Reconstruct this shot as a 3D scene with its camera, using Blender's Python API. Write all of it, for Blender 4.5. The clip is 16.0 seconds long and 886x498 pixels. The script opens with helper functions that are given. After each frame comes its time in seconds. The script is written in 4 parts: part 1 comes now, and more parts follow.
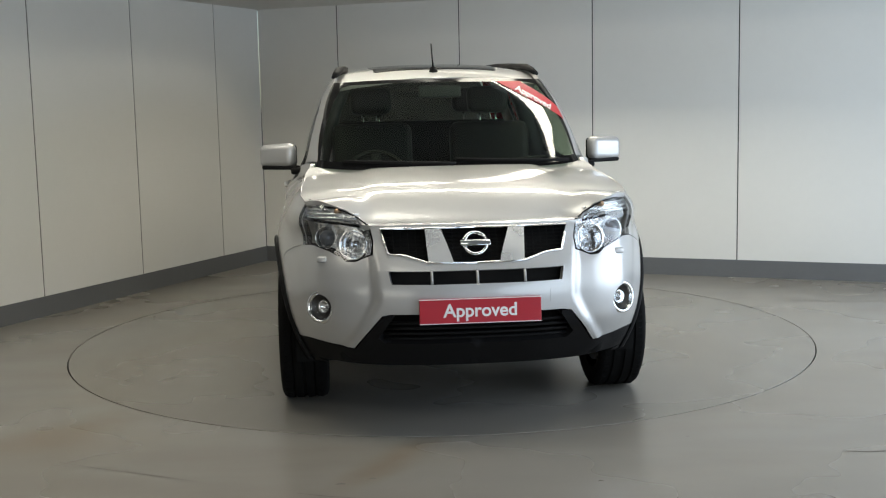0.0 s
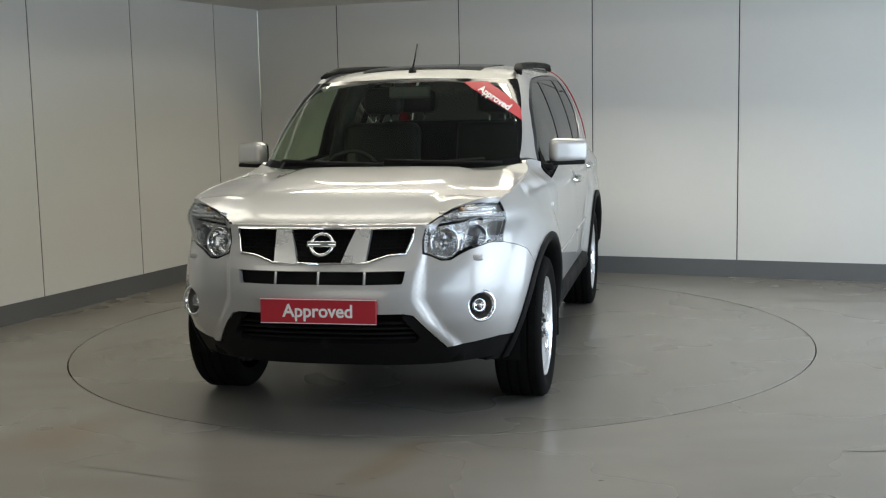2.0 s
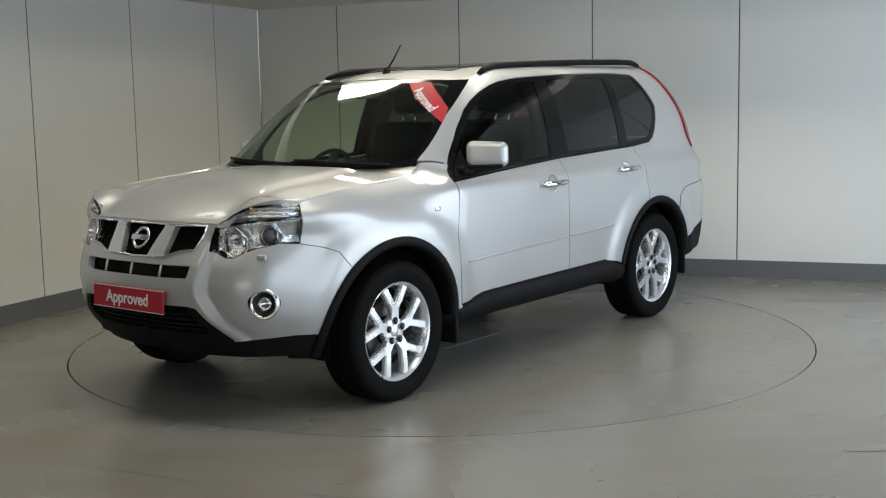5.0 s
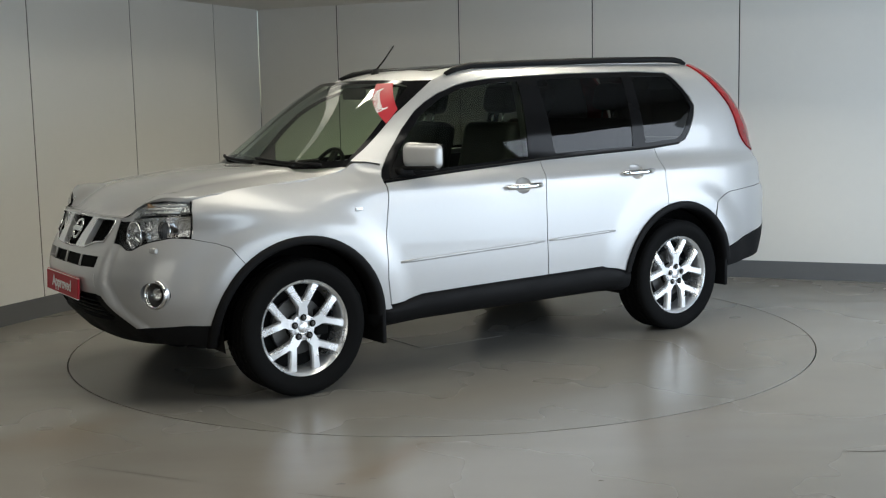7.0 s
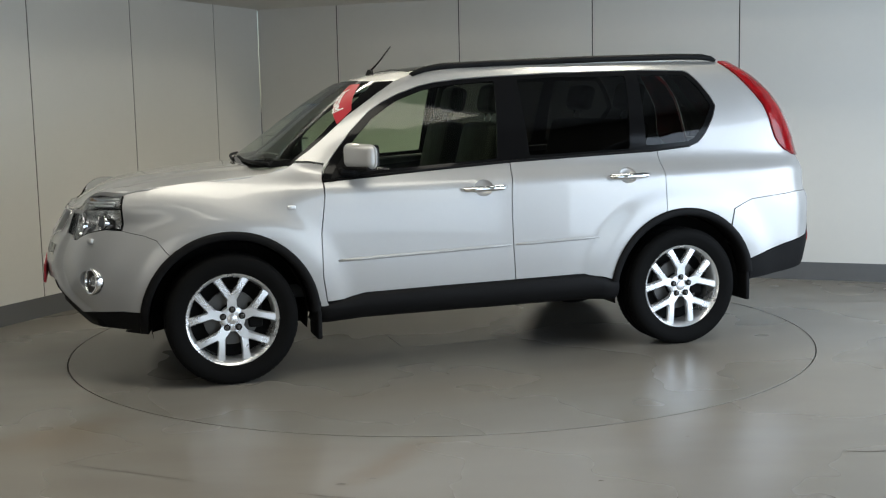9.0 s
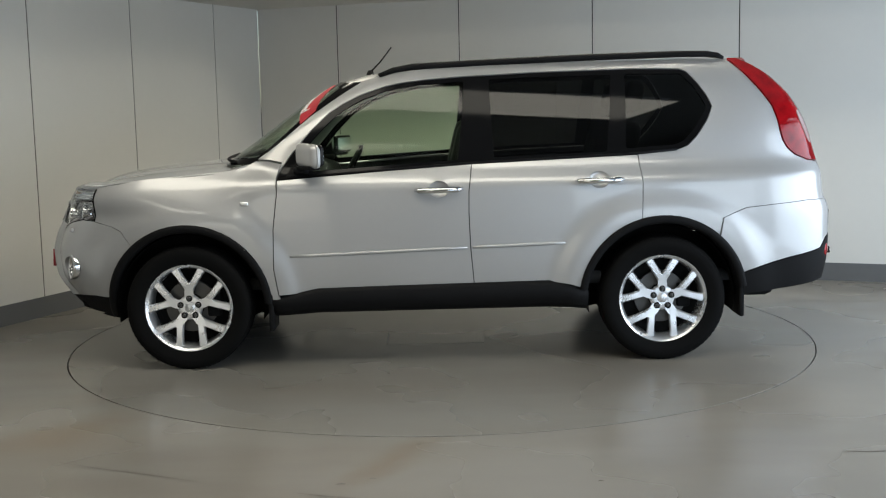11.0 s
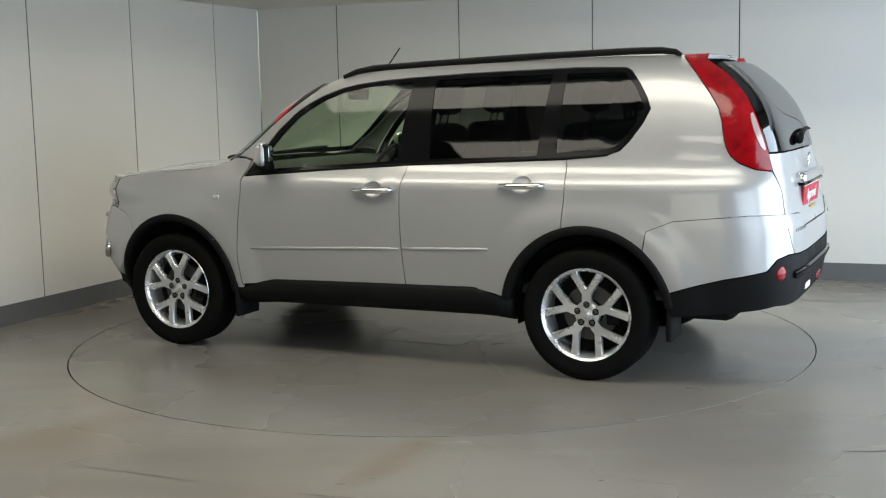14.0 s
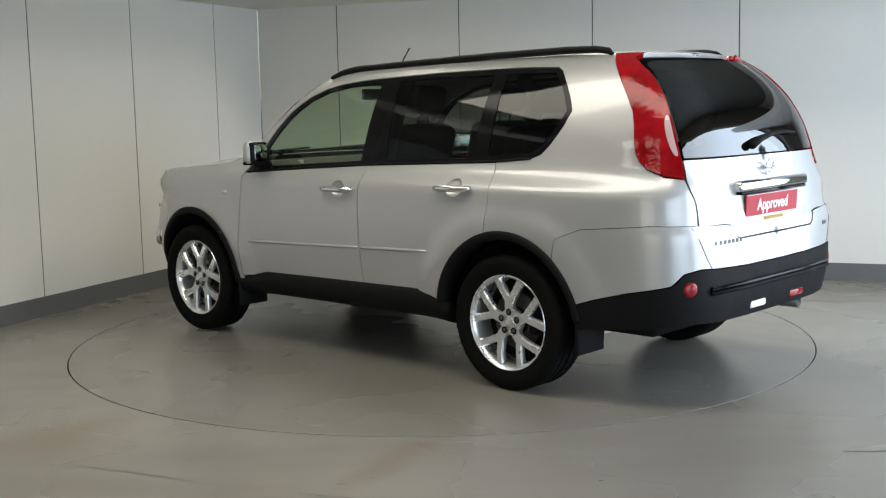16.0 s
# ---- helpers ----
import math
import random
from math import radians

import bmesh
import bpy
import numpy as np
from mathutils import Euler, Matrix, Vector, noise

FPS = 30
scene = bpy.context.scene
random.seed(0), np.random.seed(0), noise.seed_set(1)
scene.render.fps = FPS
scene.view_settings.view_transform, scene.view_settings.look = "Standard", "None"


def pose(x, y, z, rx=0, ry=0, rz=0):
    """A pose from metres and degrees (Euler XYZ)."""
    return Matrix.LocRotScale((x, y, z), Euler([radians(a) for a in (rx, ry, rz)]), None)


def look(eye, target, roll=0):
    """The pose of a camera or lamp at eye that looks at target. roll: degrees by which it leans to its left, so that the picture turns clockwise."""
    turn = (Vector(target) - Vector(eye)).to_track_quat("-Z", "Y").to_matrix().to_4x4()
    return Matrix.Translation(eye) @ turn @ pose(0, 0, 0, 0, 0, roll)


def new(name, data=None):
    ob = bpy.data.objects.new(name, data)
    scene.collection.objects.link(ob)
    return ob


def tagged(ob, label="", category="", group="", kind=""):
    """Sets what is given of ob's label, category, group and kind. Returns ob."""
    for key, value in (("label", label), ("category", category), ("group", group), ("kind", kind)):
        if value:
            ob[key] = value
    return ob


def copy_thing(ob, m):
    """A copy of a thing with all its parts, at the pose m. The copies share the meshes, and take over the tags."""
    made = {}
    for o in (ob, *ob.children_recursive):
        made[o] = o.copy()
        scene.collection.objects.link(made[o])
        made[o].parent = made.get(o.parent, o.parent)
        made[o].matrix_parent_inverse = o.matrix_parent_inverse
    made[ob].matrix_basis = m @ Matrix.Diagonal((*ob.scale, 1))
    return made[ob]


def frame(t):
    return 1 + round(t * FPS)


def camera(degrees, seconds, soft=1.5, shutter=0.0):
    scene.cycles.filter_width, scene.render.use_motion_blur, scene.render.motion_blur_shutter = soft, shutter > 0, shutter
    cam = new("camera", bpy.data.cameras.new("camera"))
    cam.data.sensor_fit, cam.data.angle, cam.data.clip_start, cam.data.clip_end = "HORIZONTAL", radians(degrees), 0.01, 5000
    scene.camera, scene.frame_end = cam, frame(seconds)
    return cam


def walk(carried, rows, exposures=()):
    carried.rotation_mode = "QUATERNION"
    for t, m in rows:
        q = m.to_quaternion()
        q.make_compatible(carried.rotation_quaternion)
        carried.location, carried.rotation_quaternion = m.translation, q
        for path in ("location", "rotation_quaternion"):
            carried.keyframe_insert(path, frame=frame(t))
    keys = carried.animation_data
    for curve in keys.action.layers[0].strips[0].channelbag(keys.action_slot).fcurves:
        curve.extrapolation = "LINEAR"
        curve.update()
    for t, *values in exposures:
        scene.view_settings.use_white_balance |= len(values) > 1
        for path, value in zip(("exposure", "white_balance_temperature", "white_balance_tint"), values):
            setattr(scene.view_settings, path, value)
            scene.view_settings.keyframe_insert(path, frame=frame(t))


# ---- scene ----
cam = camera(42.09, 16.0, soft=1.2)
EYE = (0.0, -7.136, 1.447)
VIEW = Matrix.Translation(EYE) @ pose(0, 0, 0, 0, 0, -0.155) @ pose(0, 0, 0, 90 - 7.242) @ pose(0, 0, 0, 0, 0, -1.197)
walk(cam, [(0.0, VIEW), (16.0, VIEW)], exposures=[(0.0, -0.06), (1.5, -0.18), (3.5, -0.23), (7.0, -0.24), (9.0, -0.18), (11.5, -0.17), (12.5, -0.06), (14.5, 0.10), (16.0, 0.11)])

# ---- light ----
world = bpy.data.worlds.new("sky")
scene.world = world
world.use_nodes = True
wn = world.node_tree.nodes
sky = wn.new("ShaderNodeTexSky")
sky.sky_type, sky.sun_disc = "NISHITA", False
sky.sun_elevation, sky.sun_rotation = radians(35), radians(100)
wn["Background"].inputs[1].default_value = 0.12
world.node_tree.links.new(sky.outputs[0], wn["Background"].inputs[0])

LAMP_POWER = {2.0: 44.0, 4.9: 18.0, 7.8: 8.0}
DAY_POWER, REAR_POWER = (136.0, 68.0), 40.0


def area_light(name, m, sx, sy, watts, colour):
    data = bpy.data.lights.new(name, "AREA")
    data.shape, data.size, data.size_y, data.energy, data.color = "RECTANGLE", sx, sy, watts, colour
    ob = new(name, data)
    ob.matrix_world = m
    return ob


# ---- materials ----
def material(name, colour, rough=0.5, metal=0.0, vary=0.0, scale=8.0, bump=0.0, bump_scale=200.0, coat=0.0, emit=None, trans=0.0, alpha=1.0, spec=0.5):
    """A surface with two scales of variation in its colour and a fine relief."""
    mat = bpy.data.materials.new(name)
    mat.use_nodes = True
    nt = mat.node_tree
    b = nt.nodes["Principled BSDF"]
    b.inputs["Base Color"].default_value = (*colour, 1)
    b.inputs["Roughness"].default_value = rough
    b.inputs["Metallic"].default_value = metal
    b.inputs["Coat Weight"].default_value = coat
    b.inputs["Coat Roughness"].default_value = 0.04
    b.inputs["Transmission Weight"].default_value = trans
    b.inputs["Specular IOR Level"].default_value = spec
    if emit:
        b.inputs["Emission Color"].default_value = (*emit[0], 1)
        b.inputs["Emission Strength"].default_value = emit[1]
    if vary or bump:
        co = nt.nodes.new("ShaderNodeTexCoord")
    if vary:
        big, fine = nt.nodes.new("ShaderNodeTexNoise"), nt.nodes.new("ShaderNodeTexNoise")
        for n, s in ((big, scale), (fine, scale * 14)):
            n.inputs["Scale"].default_value, n.inputs["Detail"].default_value = s, 3
            nt.links.new(co.outputs["Object"], n.inputs["Vector"])
        add = nt.nodes.new("ShaderNodeMath")
        add.operation = "MULTIPLY_ADD"
        add.inputs[1].default_value = 0.35
        nt.links.new(fine.outputs["Fac"], add.inputs[0])
        nt.links.new(big.outputs["Fac"], add.inputs[2])
        rng = nt.nodes.new("ShaderNodeMapRange")
        rng.inputs["From Min"].default_value, rng.inputs["From Max"].default_value = 0.25, 1.10
        rng.inputs["To Min"].default_value, rng.inputs["To Max"].default_value = 1 - vary, 1 + vary
        nt.links.new(add.outputs[0], rng.inputs["Value"])
        mul = nt.nodes.new("ShaderNodeVectorMath")
        mul.operation = "SCALE"
        mul.inputs[0].default_value = colour
        nt.links.new(rng.outputs[0], mul.inputs["Scale"])
        nt.links.new(mul.outputs[0], b.inputs["Base Color"])
        rr = nt.nodes.new("ShaderNodeMapRange")
        rr.inputs["From Min"].default_value, rr.inputs["From Max"].default_value = 0.15, 0.85
        rr.inputs["To Min"].default_value, rr.inputs["To Max"].default_value = max(rough * 0.82, 0.02), min(rough * 1.2, 1)
        nt.links.new(big.outputs["Fac"], rr.inputs["Value"])
        nt.links.new(rr.outputs[0], b.inputs["Roughness"])
    if bump:
        n = nt.nodes.new("ShaderNodeTexNoise")
        n.inputs["Scale"].default_value = bump_scale
        nt.links.new(co.outputs["Object"], n.inputs["Vector"])
        bp = nt.nodes.new("ShaderNodeBump")
        bp.inputs["Strength"].default_value, bp.inputs["Distance"].default_value = bump, 0.01
        nt.links.new(n.outputs["Fac"], bp.inputs["Height"])
        nt.links.new(bp.outputs[0], b.inputs["Normal"])
    return mat


def glass(name, tint, gloss=0.1):
    """A thin pane: clear tinted see-through with a mirror gloss that grows at a slant."""
    mat = bpy.data.materials.new(name)
    mat.use_nodes = True
    nt = mat.node_tree
    nt.nodes.remove(nt.nodes["Principled BSDF"])
    tr, gl, mix, lw = (nt.nodes.new("ShaderNode" + k) for k in ("BsdfTransparent", "BsdfGlossy", "MixShader", "LayerWeight"))
    tr.inputs[0].default_value = (*tint, 1)
    gl.inputs["Roughness"].default_value = 0.01
    lw.inputs["Blend"].default_value = 0.5
    power = nt.nodes.new("ShaderNodeMath")
    power.operation = "POWER"
    power.inputs[1].default_value = 3.5
    nt.links.new(lw.outputs["Facing"], power.inputs[0])
    add = nt.nodes.new("ShaderNodeMath")
    add.operation = "MULTIPLY_ADD"
    add.use_clamp = True
    add.inputs[1].default_value, add.inputs[2].default_value = 0.9, gloss + 0.05
    nt.links.new(power.outputs[0], add.inputs[0])
    nt.links.new(add.outputs[0], mix.inputs[0])
    nt.links.new(tr.outputs[0], mix.inputs[1])
    nt.links.new(gl.outputs[0], mix.inputs[2])
    nt.links.new(mix.outputs[0], nt.nodes["Material Output"].inputs[0])
    return mat


PAINT = material("silver_paint", (0.47, 0.47, 0.468), 0.40, 0.45, coat=1.0, vary=0.03, scale=3.0)
BLACK = material("black_plastic", (0.007, 0.007, 0.0075), 0.6, vary=0.15, scale=6, bump=0.06, bump_scale=500, spec=0.12)
GLOSSBLACK = material("black_gloss_trim", (0.006, 0.006, 0.0065), 0.10, vary=0.05, spec=0.14)
MIRROR = material("mirror_silvering", (0.72, 0.74, 0.75), 0.02, 1.0)
CHROME = material("chrome", (0.80, 0.81, 0.82), 0.07, 1.0)
ALLOY = material("alloy_paint", (0.80, 0.81, 0.82), 0.28, 0.75, coat=0.5, vary=0.03)
RUBBER = material("tyre_rubber", (0.006, 0.006, 0.006), 0.7, vary=0.25, scale=9, bump=0.05, bump_scale=300, spec=0.06)
# near-black for recesses and the underside, with their shade included in the colour
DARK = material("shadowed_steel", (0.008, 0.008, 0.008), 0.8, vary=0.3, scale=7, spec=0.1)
DISC = material("brake_steel", (0.10, 0.097, 0.093), 0.45, 0.7, vary=0.12, scale=30)
TRIM = material("dark_cabin_trim", (0.030, 0.031, 0.032), 0.75, vary=0.15, scale=10)
LINING = material("grey_headlining", (0.32, 0.32, 0.30), 0.9, vary=0.05)
LEATHER = material("black_leather", (0.012, 0.0115, 0.0115), 0.5, vary=0.2, scale=12, bump=0.1, bump_scale=90, spec=0.2)
WINDSCREEN = glass("windscreen_glass", (0.74, 0.84, 0.71), -0.01)
SIDEGLASS = glass("green_tinted_glass", (0.68, 0.78, 0.65), -0.020)
PRIVACY = glass("dark_tinted_glass", (0.11, 0.115, 0.11), -0.019)
GATEGLASS = glass("black_tinted_glass", (0.06, 0.062, 0.06), 0.06)
CLEAR = glass("clear_lens", (0.93, 0.94, 0.95), 0.03)
RED = material("red_lens", (0.27, 0.003, 0.006), 0.10, coat=0.2, vary=0.65, scale=14, bump=0.30, bump_scale=24, spec=0.3)
REDCLEAR = material("pale_lens", (0.50, 0.36, 0.35), 0.12, coat=1.0, vary=0.15, scale=40)
AMBER = material("amber_bulb", (0.55, 0.36, 0.22), 0.25, 0.5)
STICKER = material("red_print", (0.42, 0.010, 0.024), 0.55, vary=0.08, scale=6)
PRINT = material("white_print", (0.82, 0.82, 0.82), 0.45)
YELLOW = material("yellow_plate_edge", (0.40, 0.27, 0.06), 0.5)
WALL = material("white_wall_panel", (0.70, 0.69, 0.655), 0.42, vary=0.035, scale=1.3, bump=0.02, bump_scale=60)
JOINT = material("dark_joint", (0.05, 0.05, 0.048), 0.8, vary=0.1)
SKIRT = material("grey_skirting", (0.115, 0.118, 0.12), 0.55, vary=0.12, scale=2.5)
CEIL = material("ceiling_paint", (0.62, 0.61, 0.58), 0.7, vary=0.04, scale=1.5)
GROUND = material("outside_asphalt", (0.06, 0.06, 0.06), 0.85, vary=0.2, scale=2)
# for walls and ceiling out of view, toned dark to cut bounced light
HALL = material("grey_hall_paint", (0.22, 0.22, 0.21), 0.7, vary=0.1, scale=1.0)
STEEL = material("lamp_housing", (0.75, 0.75, 0.75), 0.5, vary=0.03)


def floor_material(name="painted_concrete", tone=(0.262, 0.256, 0.240), stains=()):
    """Worn grey painted concrete: cloudy stains, long faint scuffs in brown, and gloss that wears off in patches."""
    mat = material(name, tone, 0.27, vary=0.06, scale=0.7, bump=0.006, bump_scale=70)
    nt = mat.node_tree
    b = nt.nodes["Principled BSDF"]
    src = b.inputs["Base Color"].links[0].from_socket
    co = nt.nodes.new("ShaderNodeTexCoord")
    stretch = nt.nodes.new("ShaderNodeMapping")
    stretch.inputs["Rotation"].default_value = (0, 0, radians(38))
    stretch.inputs["Scale"].default_value = (0.45, 1.3, 1.0)
    nt.links.new(co.outputs["Object"], stretch.inputs["Vector"])
    for scale, lo, hi, tone, most in ((0.75, 0.18, 0.98, (0.185, 0.148, 0.100, 1), 0.75), (2.2, 0.15, 0.95, (0.155, 0.142, 0.116, 1), 0.45), (5.0, 0.15, 0.95, (0.25, 0.24, 0.215, 1), 0.30)):
        n = nt.nodes.new("ShaderNodeTexNoise")
        n.inputs["Scale"].default_value, n.inputs["Detail"].default_value, n.inputs["Distortion"].default_value = scale, 2, 0.3
        nt.links.new(stretch.outputs[0], n.inputs["Vector"])
        r = nt.nodes.new("ShaderNodeMapRange")
        r.interpolation_type = "SMOOTHSTEP"
        for key, value in (("From Min", lo), ("From Max", hi), ("To Min", 0.0), ("To Max", most)):
            r.inputs[key].default_value = value
        nt.links.new(n.outputs["Fac"], r.inputs["Value"])
        mix = nt.nodes.new("ShaderNodeMix")
        mix.data_type = "RGBA"
        mix.inputs["B"].default_value = tone
        nt.links.new(r.outputs[0], mix.inputs["Factor"])
        nt.links.new(src, mix.inputs["A"])
        src = mix.outputs["Result"]
    # broad brown smears where tyres and shoes carry dirt in
    warp = nt.nodes.new("ShaderNodeTexNoise")
    warp.inputs["Scale"].default_value, warp.inputs["Detail"].default_value = 3.0, 4
    nt.links.new(co.outputs["Object"], warp.inputs["Vector"])
    for x, y, turn, long_, wide, most in stains:
        place = nt.nodes.new("ShaderNodeMapping")
        place.vector_type = "TEXTURE"
        place.inputs["Location"].default_value = (x, y, 0)
        place.inputs["Rotation"].default_value = (0, 0, radians(turn))
        place.inputs["Scale"].default_value = (long_, wide, 1)
        nt.links.new(co.outputs["Object"], place.inputs["Vector"])
        spot = nt.nodes.new("ShaderNodeTexGradient")
        spot.gradient_type = "SPHERICAL"
        nt.links.new(place.outputs[0], spot.inputs[0])
        amount = nt.nodes.new("ShaderNodeMath")
        amount.operation = "MULTIPLY"
        nt.links.new(spot.outputs["Fac"], amount.inputs[0])
        nt.links.new(warp.outputs["Fac"], amount.inputs[1])
        r = nt.nodes.new("ShaderNodeMapRange")
        r.interpolation_type = "SMOOTHSTEP"
        r.inputs["From Max"].default_value, r.inputs["To Max"].default_value = 0.5, most
        nt.links.new(amount.outputs[0], r.inputs["Value"])
        mix = nt.nodes.new("ShaderNodeMix")
        mix.data_type = "RGBA"
        mix.inputs["B"].default_value = (0.185, 0.143, 0.095, 1)
        nt.links.new(r.outputs[0], mix.inputs["Factor"])
        nt.links.new(src, mix.inputs["A"])
        src = mix.outputs["Result"]
    nt.links.new(src, b.inputs["Base Color"])
    return mat


FLOOR = floor_material(stains=((-1.70, -2.05, 56, 0.85, 0.26, 0.6), (-0.20, -2.55, 62, 0.55, 0.15, 0.6), (-2.2, -2.5, 20, 1.3, 0.5, 0.5), (-1.2, -1.35, 10, 1.1, 0.25, 0.35)))
TABLETOP = floor_material("turntable_concrete", (0.228, 0.226, 0.213))


# ---- mesh helpers ----
def part(name, bm, mat, parent=None, label="", smooth=True):
    me = bpy.data.meshes.new(name)
    bmesh.ops.recalc_face_normals(bm, faces=bm.faces)
    bm.to_mesh(me)
    bm.free()
    if smooth:
        me.polygons.foreach_set("use_smooth", [True] * len(me.polygons))
    me.materials.append(mat)
    ob = new(name, me)
    ob.parent = parent
    if label:
        ob["label"] = label
    return ob


def hard(ob, angle=35):
    """Keep edges sharper than the angle hard under smooth shading."""
    ob.data.set_sharp_from_angle(angle=radians(angle))
    return ob


def box_bm(x0, x1, y0, y1, z0, z1, bevel=0.0, seg=2, bm=None, m=None):
    bm = bm or bmesh.new()
    made = bmesh.ops.create_cube(bm, size=1)["verts"]
    for v in made:
        v.co = Vector(((x0 + x1) / 2 + v.co.x * (x1 - x0), (y0 + y1) / 2 + v.co.y * (y1 - y0), (z0 + z1) / 2 + v.co.z * (z1 - z0)))
    if bevel:
        es = list({e for v in made for e in v.link_edges})
        out = bmesh.ops.bevel(bm, geom=es, offset=bevel, segments=seg, profile=0.5, affect="EDGES")
        made = list({v for f in out["faces"] for v in f.verts} | {v for v in made if v.is_valid})
    if m is not None:
        bmesh.ops.transform(bm, matrix=m, verts=made)
    return bm


def lathe_bm(profile, seg=48, axis="y", bm=None, m=None, closed=False):
    """Turn a profile of (radius, along) round the y axis."""
    bm = bm or bmesh.new()
    rings = []
    for i in range(seg):
        a = 2 * math.pi * i / seg
        ring = []
        for r, h in profile:
            co = Vector((r * math.cos(a), h, r * math.sin(a)))
            if axis == "z":
                co = Vector((co.x, co.z, h))
            if axis == "x":
                co = Vector((h, co.x, co.z))
            ring.append(bm.verts.new(m @ co if m is not None else co))
        rings.append(ring)
    n = len(profile)
    for i in range(seg):
        a, b = rings[i], rings[(i + 1) % seg]
        for k in range(n if closed else n - 1):
            bm.faces.new((a[k], a[(k + 1) % n], b[(k + 1) % n], b[k]))
    return bm


def tube_bm(points, radius, seg=8, bm=None, flat=1.0):
    """A tube along points; radius a number or one for each point; flat squeezes it vertically."""
    bm = bm or bmesh.new()
    pts = [Vector(p) for p in points]
    rings = []
    for i, p in enumerate(pts):
        d = (pts[min(i + 1, len(pts) - 1)] - pts[max(i - 1, 0)]).normalized()
        side = d.cross(Vector((0, 0, 1)))
        side = side.normalized() if side.length > 1e-3 else Vector((1, 0, 0))
        up = side.cross(d)
        r = radius[i] if isinstance(radius, (list, tuple)) else radius
        rings.append([bm.verts.new(p + side * (r * math.cos(2 * math.pi * k / seg)) + up * (r * flat * math.sin(2 * math.pi * k / seg))) for k in range(seg)])
    for a, b in zip(rings, rings[1:]):
        for k in range(seg):
            bm.faces.new((a[k], a[(k + 1) % seg], b[(k + 1) % seg], b[k]))
    bm.faces.new(rings[0][::-1])
    bm.faces.new(rings[-1])
    return bm


def inside(p, poly):
    c, n = False, len(poly)
    for i in range(n):
        (x0, y0), (x1, y1) = poly[i], poly[(i + 1) % n]
        if (y0 > p[1]) != (y1 > p[1]) and p[0] < (x1 - x0) * (p[1] - y0) / (y1 - y0) + x0:
            c = not c
    return c


def refine(poly, step):
    out = []
    for i in range(len(poly)):
        a, b = Vector(poly[i]), Vector(poly[(i + 1) % len(poly)])
        k = max(1, math.ceil((b - a).length / step))
        out += [tuple(a.lerp(b, j / k)) for j in range(k)]
    return out


def fillet(poly, r, skip=()):
    """Round the corners of a 2D outline."""
    out, n = [], len(poly)
    for i in range(n):
        p, a, b = Vector(poly[i]), Vector(poly[i - 1]), Vector(poly[(i + 1) % n])
        if i in skip:
            out.append(tuple(p))
            continue
        ra, rb = min(r, (a - p).length * 0.45), min(r, (b - p).length * 0.45)
        pa, pb = p + (a - p).normalized() * ra, p + (b - p).normalized() * rb
        for k in range(6):
            t = k / 5
            out.append(tuple(pa * (1 - t) ** 2 + p * (2 * t * (1 - t)) + pb * t * t))
    return out


def triangulate(outline, holes=(), step=0.03):
    """Flat triangles inside an outline and outside its holes."""
    from mathutils.geometry import delaunay_2d_cdt
    rings = [refine(outline, step)] + [refine(h, step) for h in holes]
    vs, es = [], []
    for r in rings:
        k = len(vs)
        vs += r
        es += [(k + i, k + (i + 1) % len(r)) for i in range(len(r))]
    xs, ys = [p[0] for p in outline], [p[1] for p in outline]
    borders = np.array([p for r in rings for p in r])
    y, row = min(ys) + step / 2, 0
    while y < max(ys):
        x = min(xs) + (step / 2 if row % 2 else 0)
        while x < max(xs):
            if inside((x, y), rings[0]) and not any(inside((x, y), h) for h in rings[1:]):
                if np.min(np.abs(borders - (x, y)).sum(1)) > step * 0.55:
                    vs.append((x, y))
            x += step
        y, row = y + step * 0.866, row + 1
    v, _, f, _, _, _ = delaunay_2d_cdt([Vector(p) for p in vs], es, [], 0, 1e-6)
    keep = []
    for t in f:
        c = (sum(v[i].x for i in t) / 3, sum(v[i].y for i in t) / 3)
        if inside(c, rings[0]) and not any(inside(c, h) for h in rings[1:]):
            keep.append(t)
    return [tuple(p) for p in v], keep


